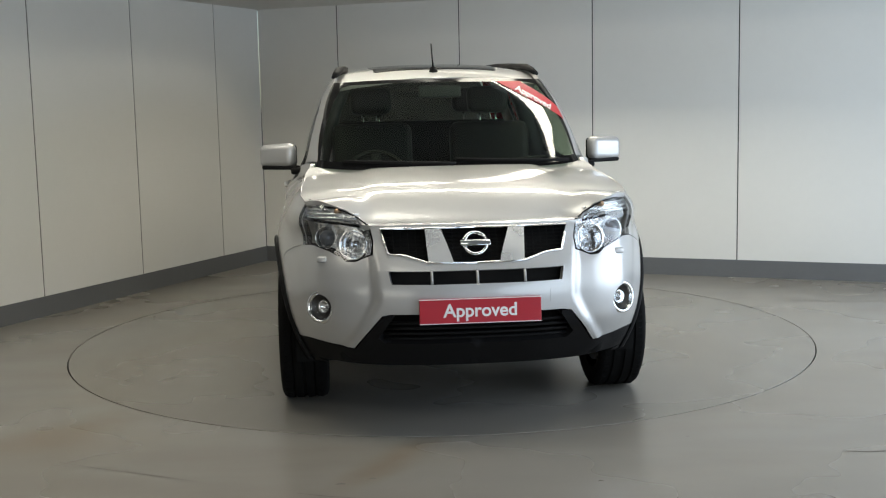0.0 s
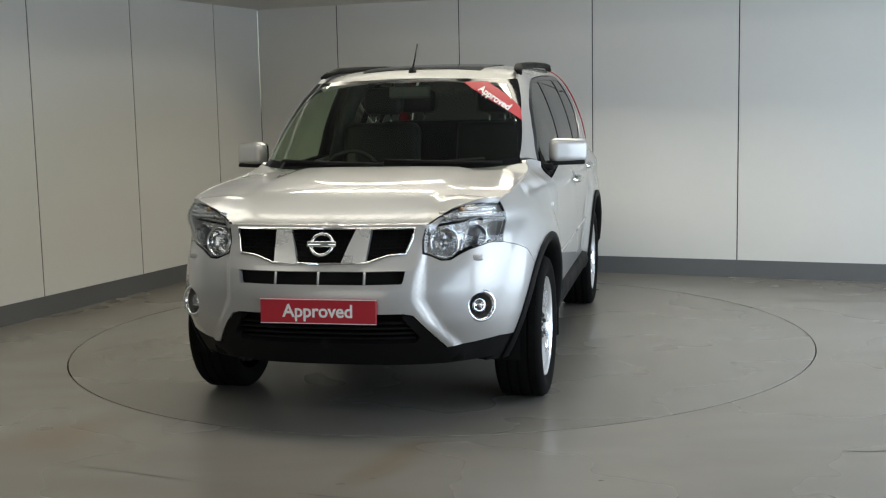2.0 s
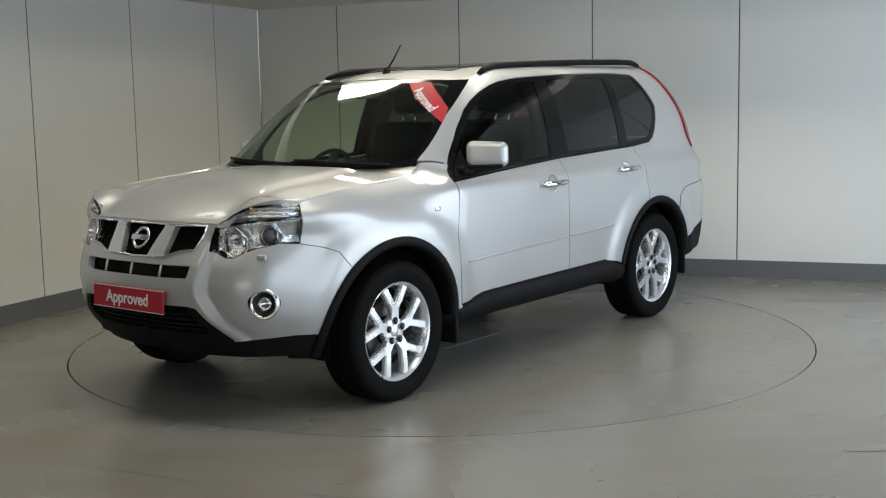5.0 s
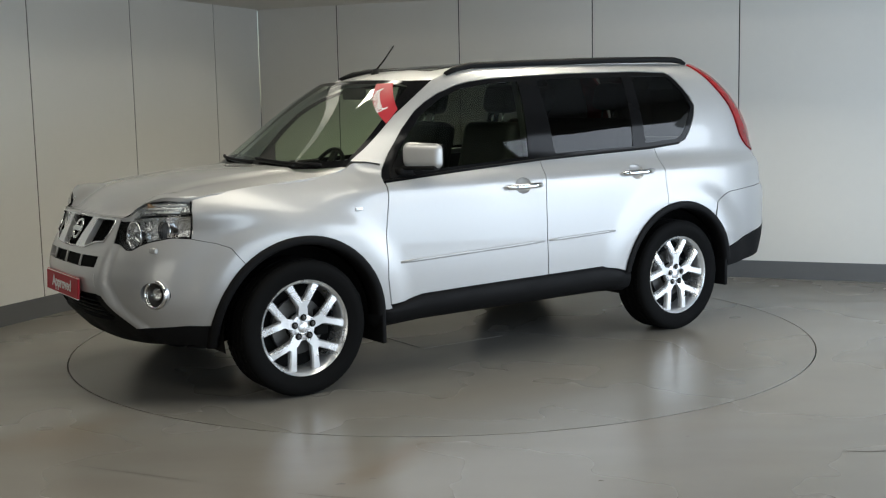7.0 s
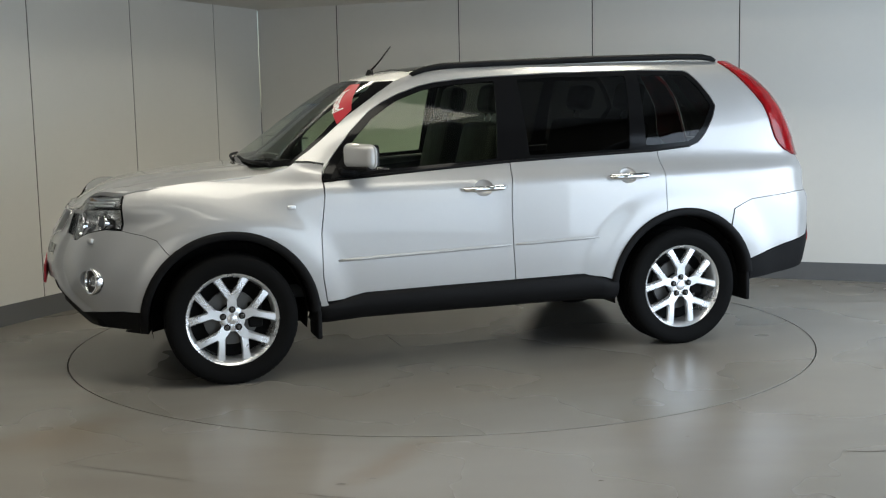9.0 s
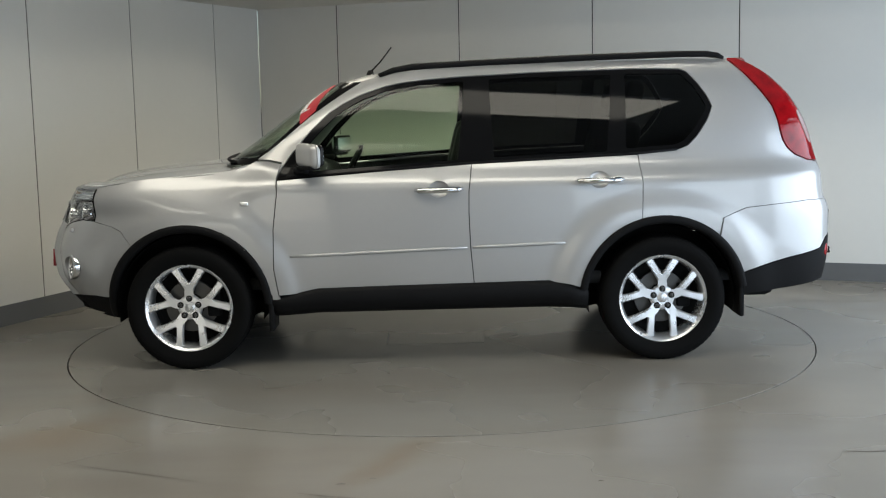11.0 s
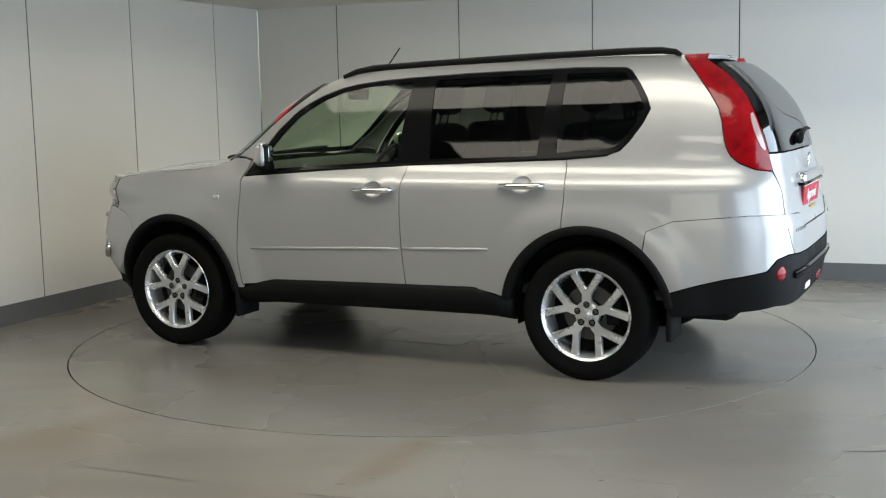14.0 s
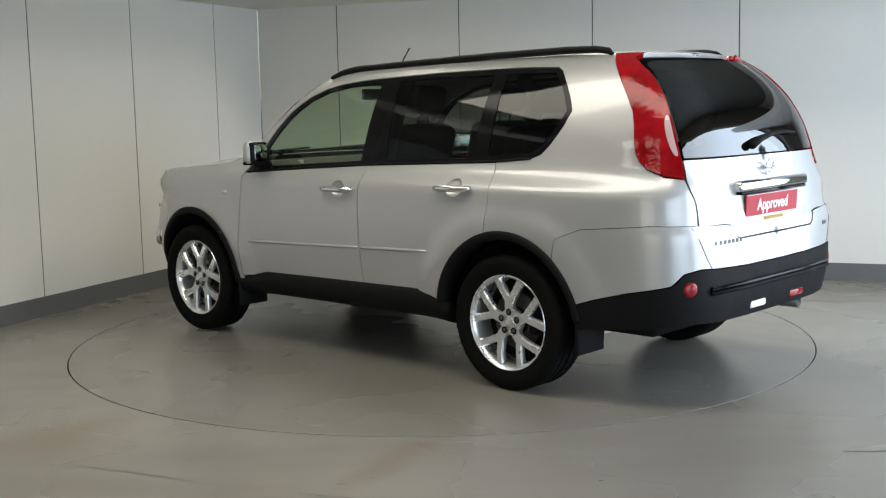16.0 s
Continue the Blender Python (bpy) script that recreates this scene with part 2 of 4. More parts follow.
def sheet_bm(outline, surface, holes=(), step=0.03, rim=0.015, lift=0.0, both=False, bm=None, flip=1):
    """A panel: the outline laid on surface(u, v), with its edge turned inwards by rim. both: mirrored across y = 0 and joined."""
    bm = bm or bmesh.new()
    pts, tris = triangulate(outline, holes, step)
    e = 1e-3
    place, inner = [], []
    for u, v in pts:
        p = Vector(surface(u, v))
        n = (Vector(surface(u + e, v)) - Vector(surface(u - e, v))).cross(Vector(surface(u, v + e)) - Vector(surface(u, v - e)))
        n = n.normalized() * flip if n.length > 1e-12 else Vector((0, 0, 0))
        place.append(p + n * lift)
        inner.append(p + n * (lift - rim))
    for sy in ((1, -1) if both else (1,)):
        def put(p):
            return bm.verts.new((p.x, p.y * sy, p.z))
        vs = [put(p) for p in place]
        count = {}
        for t in tris:
            bm.faces.new([vs[i] for i in t])
            for k in range(3):
                key = tuple(sorted((t[k], t[(k + 1) % 3])))
                count[key] = count.get(key, 0) + 1
        if rim:
            top, low = {}, {}
            for (a, b), c in count.items():
                if c == 1 and not (both and abs(place[a].y) < 1e-4 and abs(place[b].y) < 1e-4):
                    for i in (a, b):
                        if i not in top:
                            top[i], low[i] = put(place[i]), put(inner[i])
                    bm.faces.new((top[a], top[b], low[b], low[a]))
    if both:
        mid = [v for v in bm.verts if abs(v.co.y) < 2e-4]
        bmesh.ops.remove_doubles(bm, verts=mid, dist=2e-4)
    loose = [v for v in bm.verts if not v.link_faces]
    bmesh.ops.delete(bm, geom=loose, context="VERTS")
    return bm


def mirrored(ob):
    """The same part on the other side of the car."""
    bm = bmesh.new()
    bm.from_mesh(ob.data)
    for v in bm.verts:
        v.co.y *= -1
    bmesh.ops.reverse_faces(bm, faces=bm.faces)
    me = bpy.data.meshes.new(ob.name)
    bm.to_mesh(me)
    bm.free()
    me.polygons.foreach_set("use_smooth", [p.use_smooth for p in ob.data.polygons])
    for m in ob.data.materials:
        me.materials.append(m)
    twin = new(ob.name.split(".")[0], me)
    twin.parent = ob.parent
    if "label" in ob:
        twin["label"] = ob["label"]
    return twin


def text_bm(words, size, m):
    """Raised lettering in the built-in font, centred on m."""
    cu = bpy.data.curves.new("lettering", "FONT")
    cu.body, cu.size, cu.align_x, cu.align_y, cu.extrude = words, size, "CENTER", "CENTER", 0.0006
    cu.offset = size * 0.02
    ob = new("lettering", cu)
    me = bpy.data.meshes.new_from_object(ob.evaluated_get(bpy.context.evaluated_depsgraph_get()))
    bpy.data.objects.remove(ob)
    bm = bmesh.new()
    bm.from_mesh(me)
    bmesh.ops.transform(bm, matrix=m, verts=bm.verts)
    return bm


# ---- the room ----
CORNER = Vector((-1.6356, 3.6632, 0))
BACK, LEFT = Vector((0.9291, -0.3697, 0)), Vector((-0.3998, -0.9166, 0))
HEAD, SKIRT_H, WELL = 2.33, 0.14, 3.25


def along(a, b):
    """A point of the plan: metres along the back wall and along the left wall from their corner."""
    return CORNER + BACK * a + LEFT * b


def prism_bm(points, z0, z1, bm=None):
    bm = bm or bmesh.new()
    lo = [bm.verts.new((p.x, p.y, z0)) for p in points]
    hi = [bm.verts.new((p.x, p.y, z1)) for p in points]
    n = len(points)
    bm.faces.new(lo[::-1])
    bm.faces.new(hi)
    for i in range(n):
        bm.faces.new((lo[i], lo[(i + 1) % n], hi[(i + 1) % n], hi[i]))
    return bm


def setting(name, bm, mat, label, category, parent=None):
    ob = part(name, bm, mat, parent, smooth=False)
    return tagged(ob, label, category, kind="structure") if parent is None else ob


def panel_wall(name, at, out, seams, length, label):
    """A wall of tall panels with recessed dark joints: at(d) gives the inner face's line, out the outward normal."""
    backing = setting(name, prism_bm([at(0) + out * 0.006, at(length) + out * 0.006, at(length) + out * 0.12, at(0) + out * 0.12], 0, WELL), JOINT, label, "wall")
    edges = [0.0] + seams + [length]
    for a, b in zip(edges, edges[1:]):
        g = 0.0045
        bm = prism_bm([at(a + g), at(b - g), at(b - g) + out * 0.005, at(a + g) + out * 0.005], SKIRT_H, WELL)
        bmesh.ops.bevel(bm, geom=[e for e in bm.edges if abs(e.verts[0].co.z - e.verts[1].co.z) > 1], offset=0.0015, segments=1, affect="EDGES")
        part("panel", bm, WALL, backing, smooth=False)
    return backing


BACK_OUT, LEFT_OUT = Vector((0.3697, 0.9291, 0)), Vector((-0.9166, 0.3998, 0))
ROOM_W, ROOM_L, BAY = 7.4, 13.5, 5.67
panel_wall("wall_back", lambda d: along(d, 0), BACK_OUT, [0.81, 1.978, 3.152, 4.337, 5.537, 6.737], ROOM_W, "off-white tall wall panels with thin dark joints")
panel_wall("wall_left", lambda d: along(0, d), LEFT_OUT, [0.705, 1.838, 2.95, 4.31], BAY, "off-white tall wall panels with thin dark joints")
for name, at, out, length in (("skirting_back", lambda d: along(d, 0), BACK_OUT, ROOM_W), ("skirting_left", lambda d: along(0, d), LEFT_OUT, BAY)):
    bm = prism_bm([at(0.0) - out * 0.012, at(length) - out * 0.012, at(length) + out * 0.004, at(0.0) + out * 0.004], -0.02, SKIRT_H)
    tagged(part(name, bm, SKIRT, smooth=False), "dark grey plain skirting board along the wall", "skirting", kind="structure")

# right side: a wide daylight doorway between piers; plain wall behind the camera, its opening added
RIGHT_OUT = -LEFT_OUT
DOORS = ((0.9, 5.0, 2.6), (5.6, 9.4, 2.1))
# unseen rear opening, added only to hold a fill light
REAR_A, REAR_B, REAR_H = 2.2, 5.9, 2.3


def plain_wall(name, p, q, out, z0, z1):
    setting(name, prism_bm([p, q, q + out * 0.2, p + out * 0.2], z0, z1), HALL, "plain grey hall wall", "wall")


RIGHT_EDGES = (-0.1, DOORS[0][0], DOORS[0][1], DOORS[1][0], DOORS[1][1], ROOM_L)
for k in range(5):
    p, q = along(ROOM_W, RIGHT_EDGES[k]), along(ROOM_W, RIGHT_EDGES[k + 1])
    plain_wall("wall_right_%d" % (k + 1), p, q, RIGHT_OUT, DOORS[k // 2][2] if k % 2 else 0, WELL)
# unseen stretch of the left wall, kept dark so the car reflects less light
plain_wall("wall_left_far", along(0, BAY), along(0, ROOM_L), LEFT_OUT, 0, WELL)
plain_wall("wall_rear_1", along(-0.1, ROOM_L), along(REAR_A, ROOM_L), -BACK_OUT, 0, WELL)
plain_wall("wall_rear_2", along(REAR_B, ROOM_L), along(ROOM_W + 0.1, ROOM_L), -BACK_OUT, 0, WELL)
plain_wall("wall_rear_3", along(REAR_A, ROOM_L), along(REAR_B, ROOM_L), -BACK_OUT, REAR_H, WELL)
# ceiling: a low soffit round the walls and a raised well over the turntable with the lamps in it
WELL_A0, WELL_B0, WELL_B1 = 1.3, 1.2, 11.5
for name, a0, a1, b0, b1 in (("ceiling_soffit_1", -0.1, ROOM_W + 0.1, -0.1, WELL_B0), ("ceiling_soffit_2", -0.1, ROOM_W + 0.1, WELL_B1, ROOM_L + 0.1), ("ceiling_soffit_3", -0.1, WELL_A0, WELL_B0, WELL_B1)):
    setting(name, prism_bm([along(a0, b0), along(a1, b0), along(a1, b1), along(a0, b1)], HEAD, HEAD + 0.12), CEIL, "low pale grey ceiling soffit", "ceiling")
setting("ceiling", prism_bm([along(-0.3, -0.3), along(ROOM_W + 0.3, -0.3), along(ROOM_W + 0.3, ROOM_L + 0.3), along(-0.3, ROOM_L + 0.3)], WELL, WELL + 0.15), HALL, "unseen plain grey ceiling closing the hall", "ceiling")

# floor with the round cut for the turntable, pit below, ground outside
TABLE_R = 2.246


def ring_points(r, n=160):
    return [(r * math.cos(2 * math.pi * i / n), r * math.sin(2 * math.pi * i / n)) for i in range(n)]


def floor_bm():
    bm = bmesh.new()
    quad = [along(-0.3, -0.3), along(ROOM_W + 0.3, -0.3), along(ROOM_W + 0.3, ROOM_L + 0.3), along(-0.3, ROOM_L + 0.3)]
    pts, tris = triangulate([(p.x, p.y) for p in quad], [ring_points(TABLE_R + 0.0045)], 0.6)
    vs = [bm.verts.new((x, y, 0)) for x, y in pts]
    for t in tris:
        bm.faces.new([vs[i] for i in t])
    rim = [e for e in bm.edges if e.is_boundary]
    low = bmesh.ops.extrude_edge_only(bm, edges=rim)["geom"]
    for v in low:
        if isinstance(v, bmesh.types.BMVert):
            v.co.z = -0.12
    return bm


setting("floor", floor_bm(), FLOOR, "worn grey painted concrete floor with faint stains", "floor")
setting("pit", prism_bm([Vector((x, y, 0)) for x, y in ring_points(TABLE_R + 0.3, 64)], -0.4, -0.13), DARK, "dark pit below the turntable", "pit")
bm = bmesh.new()
bmesh.ops.create_grid(bm, x_segments=2, y_segments=2, size=400)
bmesh.ops.translate(bm, verts=bm.verts, vec=(0, 0, -0.45))
tagged(part("ground", bm, GROUND, smooth=False), "dark asphalt yard outside the doorway", "ground", kind="structure")

turntable = tagged(part("turntable", prism_bm([Vector((x, y, 0)) for x, y in ring_points(TABLE_R - 0.003)], -0.10, 0.0), TABLETOP, smooth=False), "round flush turntable of worn grey painted concrete", "turntable")
part("edge_ring", lathe_bm([(TABLE_R - 0.007, 0.0008), (TABLE_R - 0.0032, 0.0008), (TABLE_R - 0.0032, -0.05)], 160, "z"), FLOOR, turntable, "worn painted steel edge")


def ceiling_lamp(a, b, turn, half=0.27):
    """A long fluorescent fitting under the raised ceiling."""
    p = along(a, b)
    m = Matrix.Translation((p.x, p.y, WELL)) @ pose(0, 0, 0, 0, 0, turn)
    ob = new("ceiling_lamp")
    ob.matrix_world = m
    tagged(ob, "long white fluorescent ceiling lamp with glowing diffuser", "lamp", "ceiling lamps")
    part("housing", box_bm(-0.83, 0.83, -half - 0.03, half + 0.03, -0.07, 0.0, 0.008), STEEL, ob, smooth=False)
    part("diffuser", box_bm(-0.80, 0.80, -half, half, -0.085, -0.0705, 0.006), GLOW, ob, smooth=False)
    area_light("lamp_light", m @ pose(0, 0, -0.10), 1.6, half * 2, LAMP_POWER[b], (1.0, 0.945, 0.79))
    return ob


GLOW = material("lamp_diffuser", (0.9, 0.9, 0.88), 0.4, emit=((1.0, 0.94, 0.84), 1.0))
for a, b in ((1.95, 2.0), (3.75, 2.0), (1.7, 4.9), (3.3, 4.9), (4.9, 4.9), (1.8, 7.8), (4.3, 7.8)):
    ceiling_lamp(a, b, -21.7, 0.45 if b == 4.9 else 0.27)
for (d0, d1, top), watts in zip(DOORS, DAY_POWER):
    mid = along(ROOM_W + 0.05, (d0 + d1) / 2)
    area_light("doorway_daylight", look((mid.x, mid.y, top / 2), (mid.x - RIGHT_OUT.x, mid.y - RIGHT_OUT.y, top / 2)), d1 - d0 - 0.1, top - 0.1, watts, (0.70, 0.84, 1.0))
# warm fill added behind the camera to brighten the car's near side
mid = along((REAR_A + REAR_B) / 2, ROOM_L + 0.05)
area_light("rear_doorway_daylight", look((mid.x, mid.y, 1.15), (mid.x + BACK_OUT.x, mid.y + BACK_OUT.y, 1.15)), REAR_B - REAR_A - 0.1, REAR_H - 0.1, REAR_POWER, (1.0, 0.93, 0.80))


def floor_mark(name, points, width, mat, label):
    """A thin line in the floor: a crack, joint or scratch."""
    bm = bmesh.new()
    pts = [Vector((*q, 0.0012)) for q in points]
    last = None
    for i, q in enumerate(pts):
        d = (pts[min(i + 1, len(pts) - 1)] - pts[max(i - 1, 0)]).normalized()
        n = Vector((-d.y, d.x, 0)) * (width / 2) * (0.35 if i in (0, len(pts) - 1) else 1)
        row = (bm.verts.new(q + n), bm.verts.new(q - n))
        if last:
            bm.faces.new((last[0], last[1], row[1], row[0]))
        last = row
    tagged(part(name, bm, mat, smooth=False), label, "floor mark", kind="structure")


SCRATCH = material("floor_scratch", (0.085, 0.07, 0.055), 0.7, vary=0.3, scale=20)
floor_mark("floor_crack_1", [(-1.60, -2.50), (-1.40, -2.60), (-1.162, -2.701), (-0.95, -2.80)], 0.0045, SCRATCH, "thin dark crack in the concrete floor")
floor_mark("floor_crack_2", [(-0.56, -2.95), (-0.45, -2.99), (-0.33, -3.02)], 0.008, SCRATCH, "thin dark crack in the concrete floor")
floor_mark("floor_crack_3", [(2.40, 0.955), (2.68, 0.885), (3.1, 0.82), (3.6, 0.70)], 0.010, SCRATCH, "thin dark joint in the concrete floor")
floor_mark("floor_crack_4", [(1.62, -2.58), (1.72, -2.595), (1.85, -2.59), (2.2, -2.60)], 0.010, SCRATCH, "thin dark joint in the concrete floor")
for x, y, r in ((1.650, -2.108, 0.012), (0.597, -2.887, 0.011), (1.05, -2.33, 0.010), (-0.40, -2.86, 0.02), (-0.28, -2.80, 0.012)):
    floor_mark("floor_chip", [(x - r, y), (x, y + r * 0.4), (x + r, y)], r, SCRATCH, "small dark chip in the floor paint")


# ---- the car ----
# car space: x forward, y to its left, z up from the floor, centred between the axles
def curve(*knots):
    """A smooth function through (at, value) knots, level past its ends."""
    xs, ys = [k[0] for k in knots], [k[1] for k in knots]
    ms = []
    for i in range(len(xs)):
        if i in (0, len(xs) - 1):
            j = 0 if i == 0 else i - 1
            ms.append((ys[j + 1] - ys[j]) / (xs[j + 1] - xs[j]))
        else:
            d0, d1 = (ys[i] - ys[i - 1]) / (xs[i] - xs[i - 1]), (ys[i + 1] - ys[i]) / (xs[i + 1] - xs[i])
            ms.append(0 if d0 * d1 <= 0 else 2 * d0 * d1 / (d0 + d1))

    def f(x):
        if x <= xs[0]:
            return ys[0] + (x - xs[0]) * ms[0]
        if x >= xs[-1]:
            return ys[-1] + (x - xs[-1]) * ms[-1]
        i = max(k for k in range(len(xs) - 1) if xs[k] <= x)
        h = xs[i + 1] - xs[i]
        t = (x - xs[i]) / h
        return ys[i] * (1 + 2 * t) * (1 - t) ** 2 + ms[i] * h * t * (1 - t) ** 2 + ys[i + 1] * t * t * (3 - 2 * t) - ms[i + 1] * h * t * t * (1 - t)
    return f


def step01(a, b, x):
    t = min(max((x - a) / (b - a), 0), 1)
    return t * t * (3 - 2 * t)


# half width by height: doors and glass; and the rounder front wings
SIDE_W = curve((0.25, 0.82), (0.35, 0.846), (0.48, 0.862), (0.62, 0.872), (0.80, 0.876), (0.94, 0.872), (0.995, 0.868), (1.016, 0.862), (1.035, 0.848), (1.06, 0.827), (1.085, 0.806), (1.11, 0.794), (1.17, 0.777), (1.28, 0.751), (1.40, 0.712), (1.55, 0.645), (1.62, 0.592), (1.67, 0.52))
WING_W = curve((0.25, 0.815), (0.35, 0.842), (0.48, 0.862), (0.62, 0.874), (0.80, 0.874), (0.92, 0.856), (1.00, 0.818), (1.05, 0.780), (1.10, 0.728))
RIDGE = curve((0.38, 0.560), (0.46, 0.500), (0.55, 0.440), (0.62, 0.410), (0.80, 0.425), (0.93, 0.440))
NOSE = curve((0.26, 2.06), (0.40, 2.19), (0.52, 2.265), (0.63, 2.275), (0.72, 2.255), (0.80, 2.215), (0.93, 2.135), (1.03, 2.07), (1.10, 1.98))
TAIL = curve((0.26, -2.18), (0.42, -2.30), (0.60, -2.325), (0.80, -2.325), (0.90, -2.295), (1.00, -2.285), (1.10, -2.262), (1.27, -2.218), (1.416, -2.148), (1.551, -2.03), (1.666, -1.875))
SCREEN = curve((1.05, 1.26), (1.115, 1.175), (1.25, 0.985), (1.386, 0.795), (1.50, 0.625), (1.585, 0.48), (1.64, 0.34))
TAIL_A = curve((0.3, 1.1), (0.9, 1.1), (1.2, 0.85), (1.66, 0.60))
AXLES = ((1.315, 0.345), (-1.315, 0.345))
NOSE_S, SCREEN_S, TAIL_S = 2.5, 1.75, -2.75
WING_TOP = curve((0.78, 0.785), (0.86, 0.748), (0.92, 0.722), (1.00, 0.732), (1.10, 0.745), (1.30, 0.757))
SCREEN_A = curve((1.05, 0.98), (1.15, 0.93), (1.30, 0.74), (1.45, 0.58), (1.60, 0.50))


def bulge(x, z):
    """The swelling of the wings round the wheel arches."""
    out = 0
    for ax, az in AXLES:
        r = math.hypot(x - ax, z - az)
        out += 0.024 * step01(0.66, 0.52, r) * step01(1.02, 0.80, z)
    return out


def dims(z, upper):
    if upper:
        tip, span = SCREEN(z), SCREEN_A(z)
    else:
        tip = NOSE(z)
        span = tip - 1.0
    rspan = TAIL_A(z)
    return tip - span, span, TAIL(z) + rspan, rspan


def shell(upper):
    """The body's outer skin: s runs from the tail's middle along the left side to the nose's middle, z is the height."""
    def at(s, z):
        x0, a, r0, ra = dims(z, upper)
        if s > x0:
            phi, n, c, span, sign = (s - x0) / ((SCREEN_S if upper else NOSE_S) - x0) * math.pi / 2, (4 if upper else 3 + 1.1 * step01(0.84, 0.98, z)), x0, a, 1
        elif s < r0:
            phi, n, c, span, sign = (r0 - s) / (r0 - TAIL_S) * math.pi / 2, 6, r0, ra, -1
        else:
            phi, n, c, span, sign = 0, 3, s, 0, 1
        k = min(max(phi, -0.2), math.pi / 2 + 0.2)
        cs, sn = math.cos(k), math.sin(k)
        rr = (abs(cs) ** n + abs(sn) ** n) ** (-1 / n)
        x = c + sign * span * rr * sn
        w = SIDE_W(z)
        if not upper:
            f = step01(0.75, 1.35, x)
            w = w * (1 - f) + WING_W(z) * f
        y = w * rr * cs + bulge(x, z) * (rr * cs)
        if not upper and x > 0.7:
            g = step01(1.03, 1.15, z) * step01(0.70, 0.82, x) * step01(1.45, 1.2, x)
            y = y * (1 - g) + WING_TOP(x) * g
        if not upper and s > x0:
            x += 0.034 * step01(RIDGE(z) + 0.040, RIDGE(z) + 0.004, y) * step01(1.9, 2.05, x) - 0.018
        return (x, y, z)
    return at


LOWER, UPPER = shell(False), shell(True)


def by_x(x, z, upper=False):
    """The skin's own coordinates of the point on the left side at x and height z."""
    at = UPPER if upper else LOWER
    x0, a, r0, ra = dims(z, upper)
    if r0 <= x <= x0:
        return (x, z)
    lo, hi = (x0, SCREEN_S if upper else NOSE_S) if x > x0 else (r0, TAIL_S)
    for _ in range(40):
        mid = (lo + hi) / 2
        if (at(mid, z)[0] < x) == (x > x0):
            lo = mid
        else:
            hi = mid
    return (lo, z)


def by_y(y, z, upper=False, rear=False):
    """The same from y, on the nose or windscreen, or with rear on the tail."""
    at = UPPER if upper else LOWER
    x0, a, r0, ra = dims(z, upper)
    lo, hi = (TAIL_S, r0) if rear else (SCREEN_S if upper else NOSE_S, x0)
    for _ in range(40):
        mid = (lo + hi) / 2
        if at(mid, z)[1] < y:
            lo = mid
        else:
            hi = mid
    return (lo, z)


def X(pts, upper=False):
    return [by_x(x, z, upper) for x, z in pts]


def Y(pts, upper=False, rear=False):
    return [by_y(y, z, upper, rear) for y, z in pts]


def arch(axle, r, a0, a1, n=18):
    ax, az = AXLES[axle]
    return [(ax + r * math.cos(radians(a0 + (a1 - a0) * i / n)), az + r * math.sin(radians(a0 + (a1 - a0) * i / n))) for i in range(n + 1)]


car = new("car")
tagged(car, "silver compact off-road estate car with black cladding on a turntable", "car")
SHIFT = (0.0826, -0.0295, 0.0)
ARCH = 0.452
GAP = 0.0026


def shrink(poly, d):
    """Pull a 2D outline inwards by d."""
    n = len(poly)
    area = sum(poly[i][0] * poly[(i + 1) % n][1] - poly[(i + 1) % n][0] * poly[i][1] for i in range(n))
    sg = 1 if area > 0 else -1
    out = []
    for i in range(n):
        a, p, b = Vector(poly[i - 1]), Vector(poly[i]), Vector(poly[(i + 1) % n])
        d0, d1 = (p - a), (b - p)
        if d0.length < 1e-9 or d1.length < 1e-9:
            out.append(tuple(p))
            continue
        d0, d1 = d0.normalized(), d1.normalized()
        n0, n1 = Vector((-d0.y, d0.x)) * sg, Vector((-d1.y, d1.x)) * sg
        m = n0 + n1
        m = m / max(m.length_squared / 2, 0.5)
        out.append(tuple(p + m * d))
    return out


def panel(name, outline, mat, upper=False, holes=(), both=False, twin=True, step=0.035, rim=0.02, lift=0.0, gap=GAP, label="", parent=None):
    """A piece of the skin on the left side, and its twin on the right, or one piece across the middle."""
    if gap:
        pulled = shrink(outline, gap)
        outline = [(o[0], p[1]) if both and abs((UPPER if upper else LOWER)(*o)[1]) < 1e-4 else p for o, p in zip(outline, pulled)]
    ob = part(name, sheet_bm(outline, UPPER if upper else LOWER, holes, step, rim, lift, both, flip=-1), mat, parent or car, label)
    if twin and not both:
        mirrored(ob)
    return ob


MID_F = lambda z: (NOSE_S, z)
MID_W = lambda z: (SCREEN_S, z)
MID_R = lambda z, up=False: (TAIL_S, z)

# outlines shared by neighbours
LAMP_IN = Y([(0.452, 0.925), (0.436, 0.86), (0.444, 0.803)])
LAMP_LOW = Y([(0.470, 0.790), (0.515, 0.771), (0.555, 0.772), (0.592, 0.795), (0.63, 0.812), (0.70, 0.832)]) + X([(1.846, 0.826)])
LAMP_BACK = X([(1.838, 0.92), (1.82, 1.018)])
LAMP_TOP = X([(1.86, 1.020)]) + Y([(0.66, 1.014), (0.60, 1.004), (0.55, 0.988), (0.50, 0.962)])
LAMP_RING = LAMP_IN + LAMP_LOW + LAMP_BACK + LAMP_TOP
SEAM_A = [(0.806, 0.968), (0.831, 0.776), (0.833, 0.549), (0.812, 0.405)]
SEAM_B = [(-0.249, 0.964), (-0.247, 0.842), (-0.253, 0.655), (-0.270, 0.445)]
SEAM_C = [(-1.205, 0.991), (-1.196, 0.80)]
